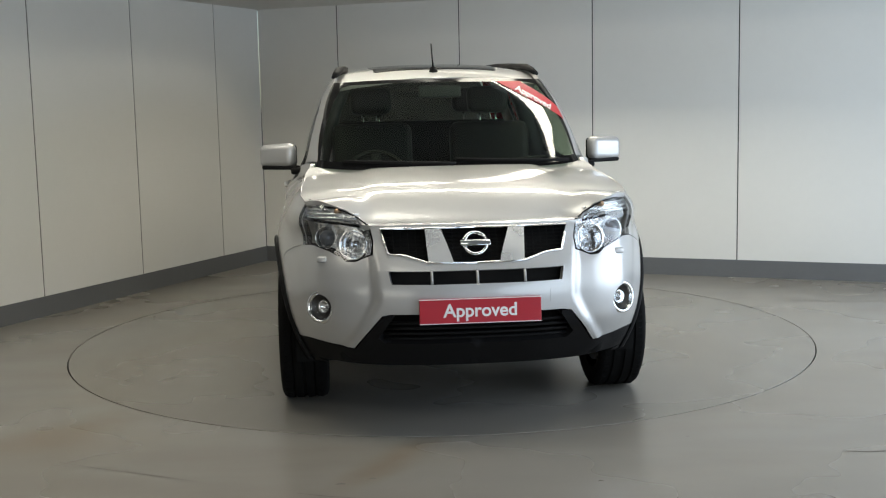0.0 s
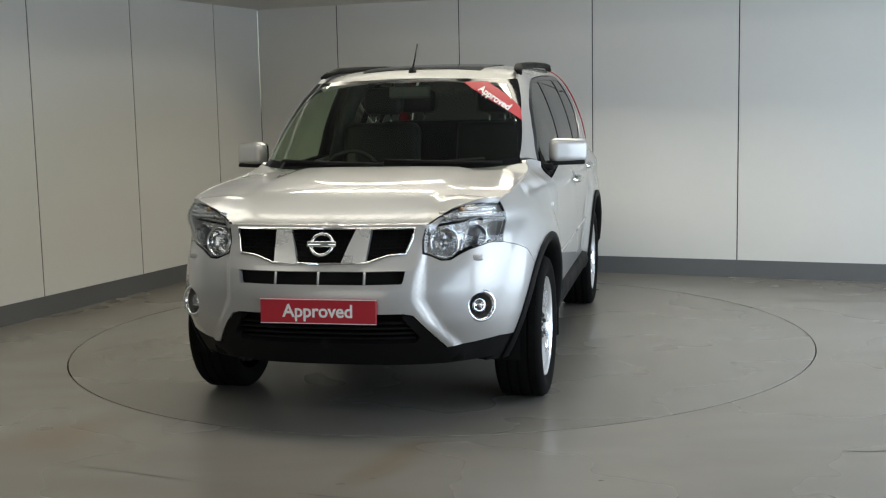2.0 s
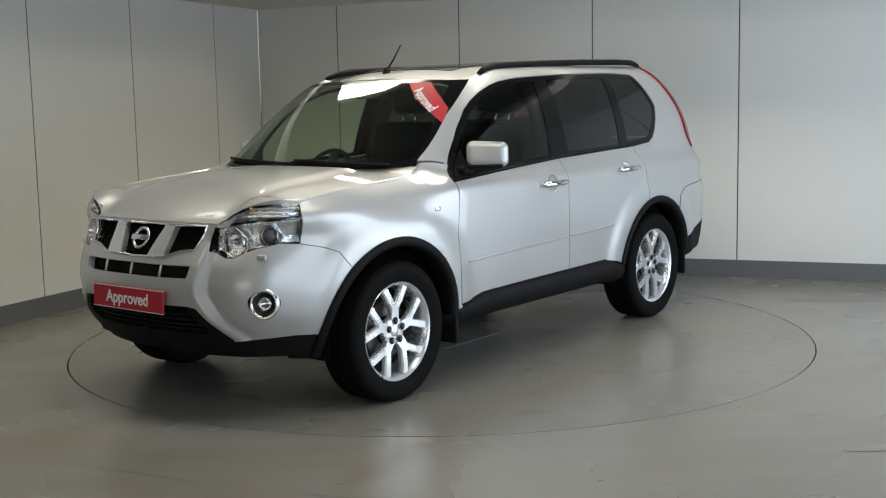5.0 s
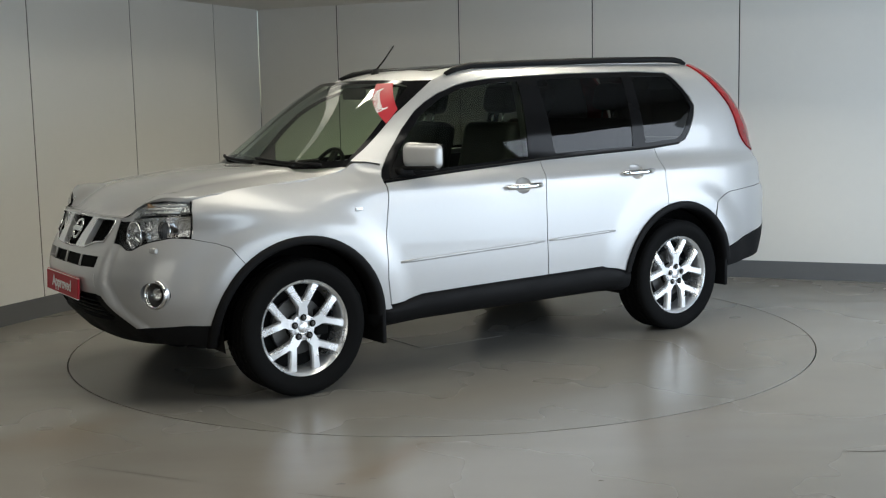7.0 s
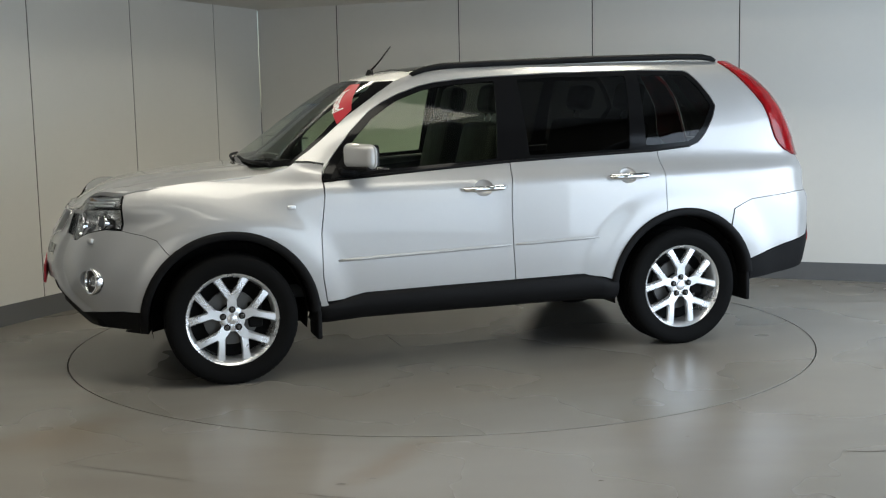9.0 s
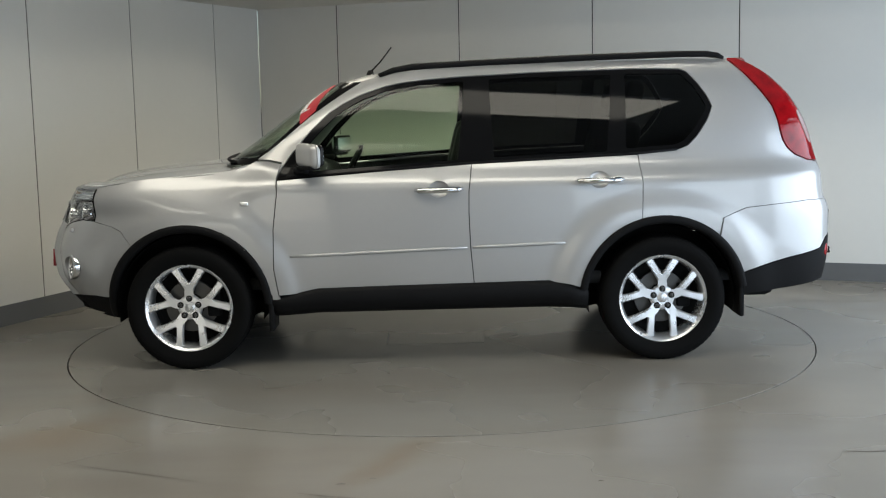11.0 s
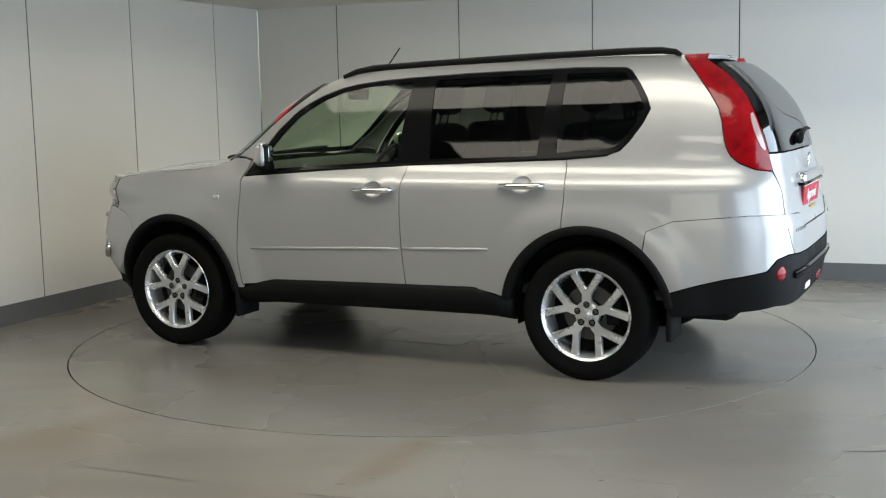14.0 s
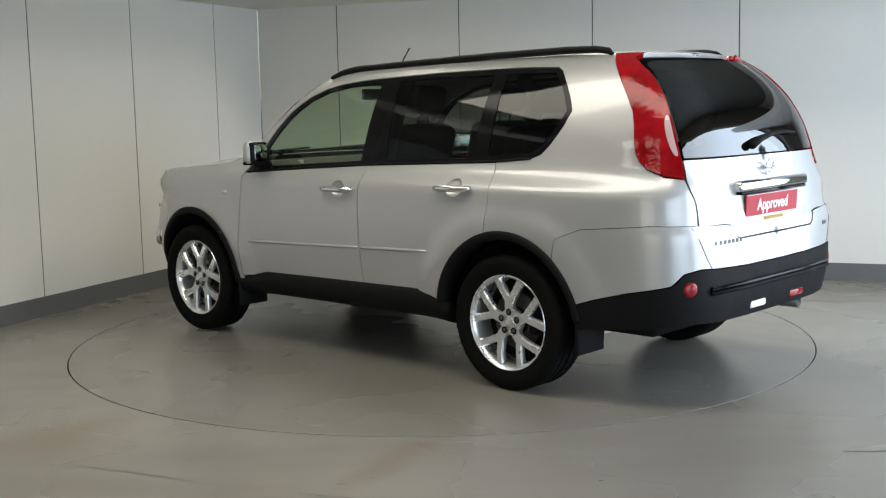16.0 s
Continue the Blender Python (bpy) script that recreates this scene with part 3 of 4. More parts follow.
WIN_LOW = [(0.806, 1.046), (0.235, 1.083), (-0.268, 1.112), (-0.75, 1.130), (-1.190, 1.145)]
WIN_TAIL = [(-1.408, 1.163), (-1.470, 1.185), (-1.520, 1.235), (-1.580, 1.320), (-1.615, 1.396), (-1.590, 1.455), (-1.545, 1.525), (-1.490, 1.592), (-1.455, 1.610)]
WIN_TOP = [(-1.186, 1.617), (-0.626, 1.607), (-0.210, 1.590), (0.018, 1.573), (0.120, 1.562), (0.214, 1.543), (0.345, 1.500), (0.440, 1.455), (0.515, 1.408), (0.622, 1.310), (0.705, 1.212), (0.760, 1.140), (0.785, 1.105), (0.800, 1.075)]
PILLAR = [(0.930, 1.152), (0.848, 1.208), (0.745, 1.290), (0.632, 1.384), (0.525, 1.456), (0.450, 1.505), (0.380, 1.548), (0.337, 1.574)]
ROOF_EDGE = [(0.25, 1.604), (0.12, 1.626), (-0.05, 1.642), (-0.46, 1.655), (-0.94, 1.663), (-1.40, 1.667), (-1.725, 1.665)]
TAIL_FRONT = [(-1.735, 1.660), (-1.790, 1.602), (-1.845, 1.538), (-1.905, 1.462), (-1.952, 1.390), (-1.975, 1.320), (-1.986, 1.255), (-2.000, 1.200), (-2.025, 1.158), (-2.065, 1.122)]
TAIL_END = Y([(0.730, 1.090), (0.668, 1.077)], True, True)

# ---- skin, front to rear ----
GRILLE = [MID_F(0.910)] + Y([(0.20, 0.910), (0.408, 0.910), (0.398, 0.87), (0.377, 0.806), (0.30, 0.800), (0.215, 0.770)]) + [MID_F(0.766)]
SLOT = [MID_F(0.738)] + Y([(0.20, 0.738), (0.378, 0.739), (0.372, 0.700), (0.366, 0.684), (0.20, 0.682)]) + [MID_F(0.682)]


# the bumper skin is made in bands, so that the grille and the slot stay open across the middle
upper_lip = [MID_F(0.9195)] + Y([(0.15, 0.920), (0.30, 0.920), (0.448, 0.919), (0.436, 0.86), (0.44, 0.81), (0.44, 0.742)]) + SLOT[2:0:-1] + [SLOT[0]] + GRILLE[::-1]
bumper_rest = ([SLOT[-1]] + SLOT[-2:1:-1] + Y([(0.44, 0.742), (0.44, 0.803)]) + LAMP_LOW + X([(1.74, 0.800), (1.68, 0.775)] + arch(0, ARCH, 49, 8, 12))
               + X([(1.775, 0.402), (1.86, 0.407)]) + Y([(0.80, 0.418), (0.66, 0.400), (0.53, 0.388), (0.505, 0.425), (0.45, 0.50), (0.41, 0.548), (0.37, 0.556)]) + [MID_F(0.556)])
panel("grille_surround", upper_lip, PAINT, both=True, gap=0, rim=0.010, step=0.018)
fog_c = by_y(0.675, 0.567)
fog_hole = [(fog_c[0] + 0.064 * math.cos(2 * math.pi * i / 24), fog_c[1] + 0.058 * math.sin(2 * math.pi * i / 24)) for i in range(24)]
panel("front_bumper", bumper_rest, PAINT, both=True, gap=0, rim=0.03, step=0.016, holes=[fog_hole])
wing = X([(0.785, 1.128), (0.800, 1.095), (0.810, 1.050)] + SEAM_A + [(0.80, 0.385), (0.868, 0.372)] + arch(0, ARCH, 176, 49, 20) + [(1.68, 0.775), (1.74, 0.800), (1.846, 0.826)]) + LAMP_BACK + X([(1.70, 1.042), (1.54, 1.060), (1.35, 1.075), (1.18, 1.088), (1.05, 1.101), (0.98, 1.122), (0.935, 1.146), (0.86, 1.145)])
panel("front_wing", wing, PAINT)

HOOD_Z = curve((0.9, 1.135), (1.15, 1.122), (1.5, 1.098), (1.8, 1.062), (1.95, 1.030), (2.05, 0.990), (2.11, 0.955), (2.135, 0.930), (2.15, 0.905))


def hood(x, y):
    w = abs(y)
    lead = 0.085 * min(w / 0.46, 1.0) ** 2 * step01(1.2, 2.0, x)
    z = HOOD_Z(x + lead) - 0.034 * (w / 0.76) ** 3
    z += 0.012 * step01(0.50, 0.40, w) * step01(2.12, 1.8, x) - 0.006 + 0.028 * step01(1.14, 0.96, x) * step01(0.50, 0.70, w)
    # raised shoulders beside the headlamps
    z += (0.010 + 0.045 * step01(1.80, 1.97, x)) * step01(0.40, 0.56, w) * step01(1.45, 1.80, x)
    return (x, y, max(z, 0.926))


hood_out = [(LOWER(*MID_F(0.93))[0] + 0.004, 0)] + [(LOWER(*by_y(y, 0.93))[0] + 0.004, y) for y in (0.12, 0.24, 0.36, 0.452)] + [(2.05, 0.50), (2.015, 0.57), (1.965, 0.635), (1.90, 0.692), (1.83, 0.732), (1.70, 0.756), (1.54, 0.760), (1.35, 0.764), (1.18, 0.762), (1.05, 0.748), (0.965, 0.728), (0.975, 0.69), (1.03, 0.56), (1.09, 0.38), (1.125, 0.20), (1.135, 0)]
part("bonnet", sheet_bm(hood_out, hood, (), 0.035, 0.02, 0.0, True), PAINT, car)
cowl_out = [(1.13, 0), (1.12, 0.20), (1.085, 0.38), (1.025, 0.56), (0.97, 0.69), (0.945, 0.715), (0.88, 0.715), (0.90, 0.66), (1.0, 0.40), (1.04, 0)]
part("cowl", sheet_bm(cowl_out, lambda x, y: (x, y, hood(x, y)[2] - 0.006), (), 0.04, 0.03, 0.0, True), BLACK, car, "black plastic scuttle below the windscreen")

front_door = X([(0.806, 1.042)] + SEAM_A + [(0.60, 0.418), (0.2, 0.430)] + SEAM_B[::-1] + [(-0.268, 1.108), (0.235, 1.079)])
HANDLES = ((-0.084, 0.977), (-0.966, 1.011))


def cup_ring(k, r=1.0):
    x, z = HANDLES[k]
    return [(x + 0.056 * r * math.cos(2 * math.pi * i / 28), z + 0.046 * r * math.sin(2 * math.pi * i / 28)) for i in range(28)]


panel("front_door", front_door, PAINT, holes=[cup_ring(0)])
rear_door = X([(-0.268, 1.108)] + SEAM_B + [(-0.687, 0.452), (-0.80, 0.435), (-0.874, 0.415)] + arch(1, ARCH, 9, 74, 14) + SEAM_C[::-1] + [(-1.190, 1.141), (-0.75, 1.126)])
panel("rear_door", rear_door, PAINT, holes=[cup_ring(1)])
quarter = (X(PILLAR + ROOF_EDGE, True) + X(TAIL_FRONT, True) + TAIL_END + Y([(0.655, 0.99), (0.652, 0.868)], True, True)
           + X([(-2.12, 0.872), (-1.95, 0.858), (-1.772, 0.842), (-1.640, 0.790)] + arch(1, ARCH, 132, 76, 10) + SEAM_C[::-1], True) + X(WIN_LOW[-1:] + WIN_TAIL + WIN_TOP, True) + X([(0.786, 1.136), (0.86, 1.150)], True))
panel("body_side", quarter, PAINT, upper=True, step=0.03, gap=0.0014)

# roof
ROOF_Z = curve((-1.95, 1.640), (-1.80, 1.682), (-1.4, 1.702), (-0.94, 1.698), (-0.46, 1.688), (0.03, 1.664), (0.25, 1.638), (0.40, 1.610), (0.50, 1.583))


def roof(x, y):
    w = abs(y)
    lead = 0.16 * (w / 0.58) ** 2 * step01(-0.1, 0.4, x)
    return (x, y, ROOF_Z(x + lead) - 0.034 * (w / 0.53) ** 2.6)


roof_out = [(0.483, 0), (0.470, 0.2), (0.43, 0.4), (0.355, 0.566)] + [(x, UPPER(*by_x(x, z, True))[1] - 0.003) for x, z in ROOF_EDGE] + [(-1.80, 0.44), (-1.855, 0.25), (-1.87, 0)]
part("roof", sheet_bm(roof_out, roof, (), 0.045, 0.02, 0.0, True), PAINT, car)
sun_out = fillet([(0.22, 0.0), (0.20, 0.36), (-0.55, 0.38), (-0.55, 0.0)], 0.03, (0, 3))
part("sunroof", sheet_bm(sun_out, roof, (), 0.05, 0.01, 0.004, True), GLOSSBLACK, car, "dark glass sunroof")

# windscreen with its black border
screen_out = [MID_W(1.112)] + Y([(0.30, 1.112), (0.55, 1.116), (0.70, 1.126)], True) + X([(x - 0.004, z) for x, z in PILLAR[1:]], True) + Y([(0.52, 1.574), (0.3, 1.582)], True) + [MID_W(1.585)]
screen_in = [MID_W(1.150)] + Y([(0.30, 1.150), (0.55, 1.154), (0.675, 1.162)], True) + Y([(0.672, 1.20), (0.655, 1.30), (0.622, 1.40), (0.588, 1.48), (0.552, 1.54), (0.50, 1.553), (0.3, 1.560)], True) + [MID_W(1.563)]
panel("windscreen", screen_in, WINDSCREEN, upper=True, both=True, gap=0.0, rim=0.0, step=0.05)
border = screen_out + screen_in[::-1]
panel("windscreen_border", border, GLOSSBLACK, upper=True, both=True, gap=0.001, rim=0.0, lift=-0.001, step=0.03)

# side glass: black frame round three panes
window = X(WIN_LOW + WIN_TAIL + WIN_TOP, True)
pane_front = fillet(X([(0.660, 1.085), (0.235, 1.108), (-0.195, 1.132), (-0.222, 1.40), (-0.235, 1.565), (0.018, 1.550), (0.200, 1.522), (0.335, 1.475), (0.425, 1.425), (0.495, 1.378), (0.585, 1.290), (0.662, 1.20), (0.695, 1.15)], True), 0.012)
pane_rear = fillet(X([(-0.392, 1.142), (-1.020, 1.160), (-1.040, 1.35), (-1.062, 1.585), (-0.626, 1.582), (-0.375, 1.572)], True), 0.015)
pane_quarter = fillet(X([(-1.125, 1.175), (-1.398, 1.192), (-1.448, 1.212), (-1.500, 1.265), (-1.585, 1.396), (-1.525, 1.505), (-1.455, 1.585), (-1.140, 1.588)], True), 0.015)
panel("window_frame", window, GLOSSBLACK, upper=True, holes=[pane_front, pane_rear, pane_quarter], step=0.03, rim=0.012, lift=-0.003, label="black window frame and pillars")
panel("front_side_window", pane_front, SIDEGLASS, upper=True, gap=0, rim=0, lift=-0.006, step=0.06)
panel("rear_side_window", pane_rear, PRIVACY, upper=True, gap=0, rim=0, lift=-0.006, step=0.06)
panel("quarter_window", pane_quarter, PRIVACY, upper=True, gap=0, rim=0, lift=-0.006, step=0.06)
for pts in ([(0.800, 1.048), (0.235, 1.085), (-0.268, 1.114), (-0.75, 1.132), (-1.190, 1.147), (-1.408, 1.165)],):
    line = [Vector(UPPER(*by_x(x, z, True))) + Vector((0, 0.002, 0)) for x, z in pts]
    mirrored(part("waist_seal", tube_bm(line, 0.007, 6), BLACK, car))

# tail: lamps, gate glass, gate, bumper
LAMP_INNER = Y([(0.655, 1.165), (0.650, 1.25), (0.632, 1.35), (0.600, 1.45), (0.560, 1.55), (0.515, 1.635)], True, True)
tail_out = X(TAIL_FRONT, True) + TAIL_END + LAMP_INNER + X([(-1.845, 1.662)], True)
panel("tail_lamp", tail_out, RED, upper=True, step=0.025, rim=0.03, lift=0.010, label="tall curved red tail lamp")
pale = fillet(Y([(0.664, 1.180), (0.662, 1.25), (0.652, 1.31), (0.638, 1.365), (0.654, 1.358), (0.676, 1.30), (0.684, 1.235), (0.680, 1.182)], True, True), 0.03)
panel("reversing_lens", pale, REDCLEAR, upper=True, step=0.02, rim=0.004, lift=0.0135, gap=0, label="pale reversing lens")
gate_glass = [MID_R(1.168, True)] + Y([(0.3, 1.168), (0.645, 1.170)], True, True) + [(s + 0.0, z) for s, z in Y([(0.640, 1.25), (0.622, 1.35), (0.590, 1.45), (0.550, 1.55), (0.508, 1.615), (0.46, 1.628), (0.25, 1.634)], True, True)] + [MID_R(1.636, True)]
panel("tailgate_window", gate_glass, GATEGLASS, upper=True, both=True, gap=0.003, rim=0.01, step=0.05)
gate = [MID_R(1.164, True)] + Y([(0.3, 1.164), (0.648, 1.164), (0.660, 1.077), (0.650, 0.99), (0.645, 0.865), (0.48, 0.862), (0.42, 0.855), (0.385, 0.80), (0.36, 0.790)], True, True) + [MID_R(0.790, True)]
panel("tailgate", gate, PAINT, upper=True, both=True, rim=0.03, step=0.04, gap=0.0012)
rear_bumper = ([MID_R(0.784)] + Y([(0.365, 0.785), (0.39, 0.796), (0.425, 0.850), (0.485, 0.857), (0.645, 0.866)], False, True) + X([(-2.12, 0.8705), (-1.95, 0.8565), (-1.772, 0.8405), (-1.642, 0.789)] + arch(1, ARCH, 133, 162, 8))
               + X([(-1.756, 0.487), (-1.846, 0.517), (-2.02, 0.562)]) + Y([(0.775, 0.600), (0.735, 0.655), (0.66, 0.672), (0.5, 0.664), (0.3, 0.657)], False, True) + [MID_R(0.655)])
panel("rear_bumper", rear_bumper, PAINT, both=True, rim=0.03, step=0.035, lift=0.004, gap=0.0004)
rear_clad = ([MID_R(0.652)] + Y([(0.3, 0.654), (0.5, 0.661), (0.66, 0.669), (0.732, 0.652), (0.772, 0.598)], False, True) + X([(-2.02, 0.559), (-1.846, 0.514), (-1.760, 0.484), (-1.758, 0.360), (-2.0, 0.385)])
             + Y([(0.70, 0.415), (0.5, 0.405), (0.3, 0.402)], False, True) + [MID_R(0.400)])
panel("rear_cladding", rear_clad, BLACK, both=True, rim=0.05, step=0.04, lift=0.006, label="black plastic lower rear bumper")
front_clad = ([MID_F(0.412)] + Y([(0.20, 0.412), (0.40, 0.414), (0.425, 0.440), (0.362, 0.536), (0.37, 0.552), (0.408, 0.544), (0.448, 0.496), (0.500, 0.424), (0.525, 0.385), (0.66, 0.397), (0.80, 0.415)]) + X([(1.86, 0.404), (1.775, 0.399), (1.750, 0.395), (1.735, 0.270), (1.86, 0.285)])
              + Y([(0.70, 0.300), (0.45, 0.292), (0.2, 0.290)]) + [MID_F(0.290)])
panel("front_cladding", front_clad, BLACK, both=True, rim=0.05, step=0.04, lift=-0.004, label="black plastic lower front bumper")
bm = bmesh.new()
for z in (0.436, 0.461, 0.486, 0.511):
    pts = [Vector(LOWER(*by_y(abs(y), z))) for y in [i * 0.1 - 0.4 for i in range(9)]]
    line = [Vector((p.x - 0.035, y, z)) for p, y in zip(pts, [i * 0.1 - 0.4 for i in range(9)])]
    tube_bm(line, 0.007, 6, bm)
part("lower_grille", bm, BLACK, car, "black slatted lower grille")


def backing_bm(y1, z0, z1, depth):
    """A near-black sheet set back behind an opening of the nose, coloured as the shade there."""
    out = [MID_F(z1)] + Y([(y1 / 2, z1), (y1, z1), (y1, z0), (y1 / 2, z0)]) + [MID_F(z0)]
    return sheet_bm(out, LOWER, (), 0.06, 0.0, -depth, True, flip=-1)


# the openings' inner shade is painted on these two sheets
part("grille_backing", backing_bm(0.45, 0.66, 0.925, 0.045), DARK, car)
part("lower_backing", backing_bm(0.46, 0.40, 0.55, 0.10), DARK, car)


# grille: mesh bars, chrome uprights and rim, ring emblem
def nose_line(pts, out):
    line = []
    for y, z in pts:
        p = Vector(LOWER(*by_y(abs(y), z)))
        line.append(Vector((p.x + out, y, z)))
    return line


bm = bmesh.new()
for i in range(9):
    z = 0.782 + i * 0.0155
    tube_bm(nose_line([(-0.40 + 0.1 * k, z) for k in range(9)], -0.030), 0.0026, 5, bm)
for i in range(25):
    y = -0.384 + i * 0.032
    tube_bm(nose_line([(y, 0.775), (y, 0.84), (y, 0.912)], -0.031), 0.0022, 5, bm)
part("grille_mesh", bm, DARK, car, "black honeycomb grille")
upright = Y([(0.150, 0.914), (0.216, 0.914), (0.212, 0.86), (0.205, 0.772), (0.098, 0.768), (0.122, 0.84)])
panel("grille_upright", upright, ALLOY, gap=0, rim=0.03, lift=0.006, step=0.02, label="satin chrome grille upright")
rim_line = [(0.0, 0.911), (0.20, 0.911), (0.405, 0.911), (0.396, 0.87), (0.376, 0.808), (0.30, 0.801), (0.21, 0.772), (0.0, 0.767)]
bm = tube_bm(nose_line(rim_line, 0.002), 0.006, 6)
tube_bm(nose_line([(-y, z) for y, z in rim_line], 0.002), 0.006, 6, bm)
part("grille_rim", bm, CHROME, car)
for y in (-0.195, 0.0, 0.205):
    part("slot_bar", tube_bm(nose_line([(y, 0.683), (y, 0.71), (y, 0.737)], -0.006), 0.006, 6), PAINT, car)
emb = Matrix.Translation((NOSE(0.845) + 0.012, 0, 0.846)) @ pose(0, 0, 0, 0, -27)
bm = bmesh.new()
prof = [(0.049 + 0.0082 * math.cos(2 * math.pi * k / 10), 0.007 * math.sin(2 * math.pi * k / 10)) for k in range(10)]
lathe_bm(prof, 40, "x", bm, emb, True)
box_bm(-0.006, 0.010, -0.065, 0.065, -0.0135, 0.0135, 0.004, 2, bm, emb)
part("front_emblem", bm, CHROME, car, "round chrome emblem with a bar")


# headlamps
def lamp_inner(s, z):
    p = Vector(LOWER(s, z))
    q = Vector((1.2, 0.15, z - 0.02))
    return p + (q - p).normalized() * (0.055 - 0.028 * step01(0.92, 0.97, z))


def headlamp():
    body = part("headlamp", sheet_bm(shrink(LAMP_RING, 0.004), lamp_inner, (), 0.03, 0.0, 0.0, flip=-1), LAMPBOWL, car, "clear headlamp with chrome bowl and projector")
    made = [body]
    made.append(part("lens", sheet_bm(shrink(LAMP_RING, 0.003), LOWER, (), 0.03, 0.012, 0.002, flip=-1), CLEAR, body))
    made.append(part("lamp_edge", sheet_bm(shrink(LAMP_RING, 0.001), LOWER, [shrink(LAMP_RING, 0.006)], 0.03, 0.010, 0.0, flip=-1), GLOSSBLACK, body))

    def socket(y, z, r, depth, mat, name, sink=0.02):
        p = Vector(LOWER(*by_y(y, z)))
        m = Matrix.Translation(p) @ pose(0, 0, 0, 0, -6, 24)
        prof = [(r, -depth), (r, -sink), (r * 0.97, -sink + 0.006), (r * 0.86, -sink), (r * 0.80, -depth * 0.7), (r * 0.4, -depth)]
        made.append(part(name, lathe_bm([(a, b) for a, b in prof], 36, "x", None, m), mat, body))
        return m
    m = socket(0.525, 0.842, 0.068, 0.07, CHROME, "main_beam_ring", 0.004)
    made.append(part("main_beam_bulb", lathe_bm([(0.001, -0.018), (0.016, -0.022), (0.02, -0.035), (0.02, -0.06)], 20, "x", None, m), CHROME, body))
    made.append(part("main_beam_lens", lathe_bm([(0.0005, -0.006), (0.03, -0.008), (0.054, -0.016)], 30, "x", None, m), CLEAR, body))
    m = socket(0.655, 0.868, 0.052, 0.08, CHROME, "dipped_beam_ring", 0.03)
    made.append(part("projector", lathe_bm([(0.0005, -0.012), (0.018, -0.016), (0.034, -0.028), (0.040, -0.05)], 28, "x", None, m), PROJECTOR, body))
    div = [Vector(lamp_inner(*q)).lerp(Vector(LOWER(*q)), 0.55) for q in Y([(0.452, 0.905), (0.50, 0.918), (0.58, 0.930), (0.66, 0.938)]) + X([(1.82, 0.940)])]
    made.append(part("lamp_divider", tube_bm(div, 0.006, 8), GLOSSBLACK, body))
    for k in range(5):
        z = 0.955 + k * 0.017
        ys = [y for y in (0.50, 0.55, 0.60, 0.65, 0.70, 0.73) if y > 0.47 + k * 0.028]
        rib = [Vector(lamp_inner(*q)).lerp(Vector(LOWER(*q)), 0.45) for q in Y([(y, z) for y in ys])]
        made.append(part("lamp_rib", tube_bm(rib, 0.0045, 6), ALLOY, body))
    p = Vector(lamp_inner(*by_y(0.60, 0.985)))
    made.append(part("indicator_bulb", lathe_bm([(0.0005, 0.028), (0.012, 0.024), (0.016, 0.0), (0.016, -0.03)], 16, "x", None, Matrix.Translation(p)), AMBER, body, "amber bulb"))
    twin = mirrored(body)
    for ob in made[1:]:
        t = mirrored(ob)
        t.parent = twin


LAMPBOWL = material("lamp_bowl", (0.90, 0.91, 0.92), 0.16, 0.75, vary=0.15, scale=40, bump=0.7, bump_scale=38)
PROJECTOR = material("projector_glass", (0.10, 0.11, 0.13), 0.04, 0.2, coat=1.0)
headlamp()

# fog lamps, washer caps
p = Vector(LOWER(*fog_c))
m = Matrix.Translation(p + Vector((0.001, 0.001, 0))) @ pose(0, 0, 0, 0, -4, 34)
ring = lathe_bm([(0.055, -0.03), (0.056, -0.002), (0.062, 0.004), (0.069, 0.003), (0.073, -0.006), (0.073, -0.03)], 36, "x", None, m)
fog = part("fog_lamp", ring, CHROME, car, "round fog lamp in a chrome ring")
fog2 = mirrored(fog)
for name, prof, mat in (("fog_bowl", [(0.0005, -0.055), (0.03, -0.05), (0.056, -0.012)], DISC), ("fog_reflector", [(0.0005, -0.045), (0.018, -0.038), (0.028, -0.020), (0.030, -0.024)], CHROME), ("fog_lens", [(0.0005, -0.006), (0.025, -0.009), (0.038, -0.018)], CLEAR)):
    ob = part(name, lathe_bm(prof, 30, "x", None, m), mat, fog)
    mirrored(ob).parent = fog2
p = Vector(LOWER(*by_y(0.66, 0.775)))
mirrored(part("washer_cap", box_bm(-0.008, 0.012, -0.024, 0.024, -0.013, 0.013, 0.006, 2, None, Matrix.Translation(p) @ pose(0, 0, 0, 0, -10, 24)), PAINT, car))


panel("tow_cover", Y([(0.312, 0.652), (0.372, 0.652), (0.372, 0.592), (0.312, 0.592)]), PAINT, twin=False, rim=0.003, lift=0.002, step=0.02, gap=0)


# number plates printed red, lettered white
def plate(name, m, w, h):
    ob = part(name, box_bm(-0.008, 0.004, -w / 2, w / 2, -h / 2, h / 2, 0.003, 1, None, m), STICKER, car, "red show plate with white lettering", smooth=False)
    part("plate_lettering", text_bm("Approved", 0.078, m @ pose(0.0052, 0, 0, 90, 0, 90)), PRINT, ob, smooth=False)
    bm = box_bm(-0.004, 0.0055, -w / 2, w / 2, h / 2 - 0.004, h / 2 - 0.001, 0, 1, None, m)
    box_bm(-0.004, 0.0055, -w / 2, w / 2, -h / 2 + 0.001, -h / 2 + 0.004, 0, 1, bm, m)
    part("plate_edge", bm, PRINT, ob, smooth=False)
    return ob


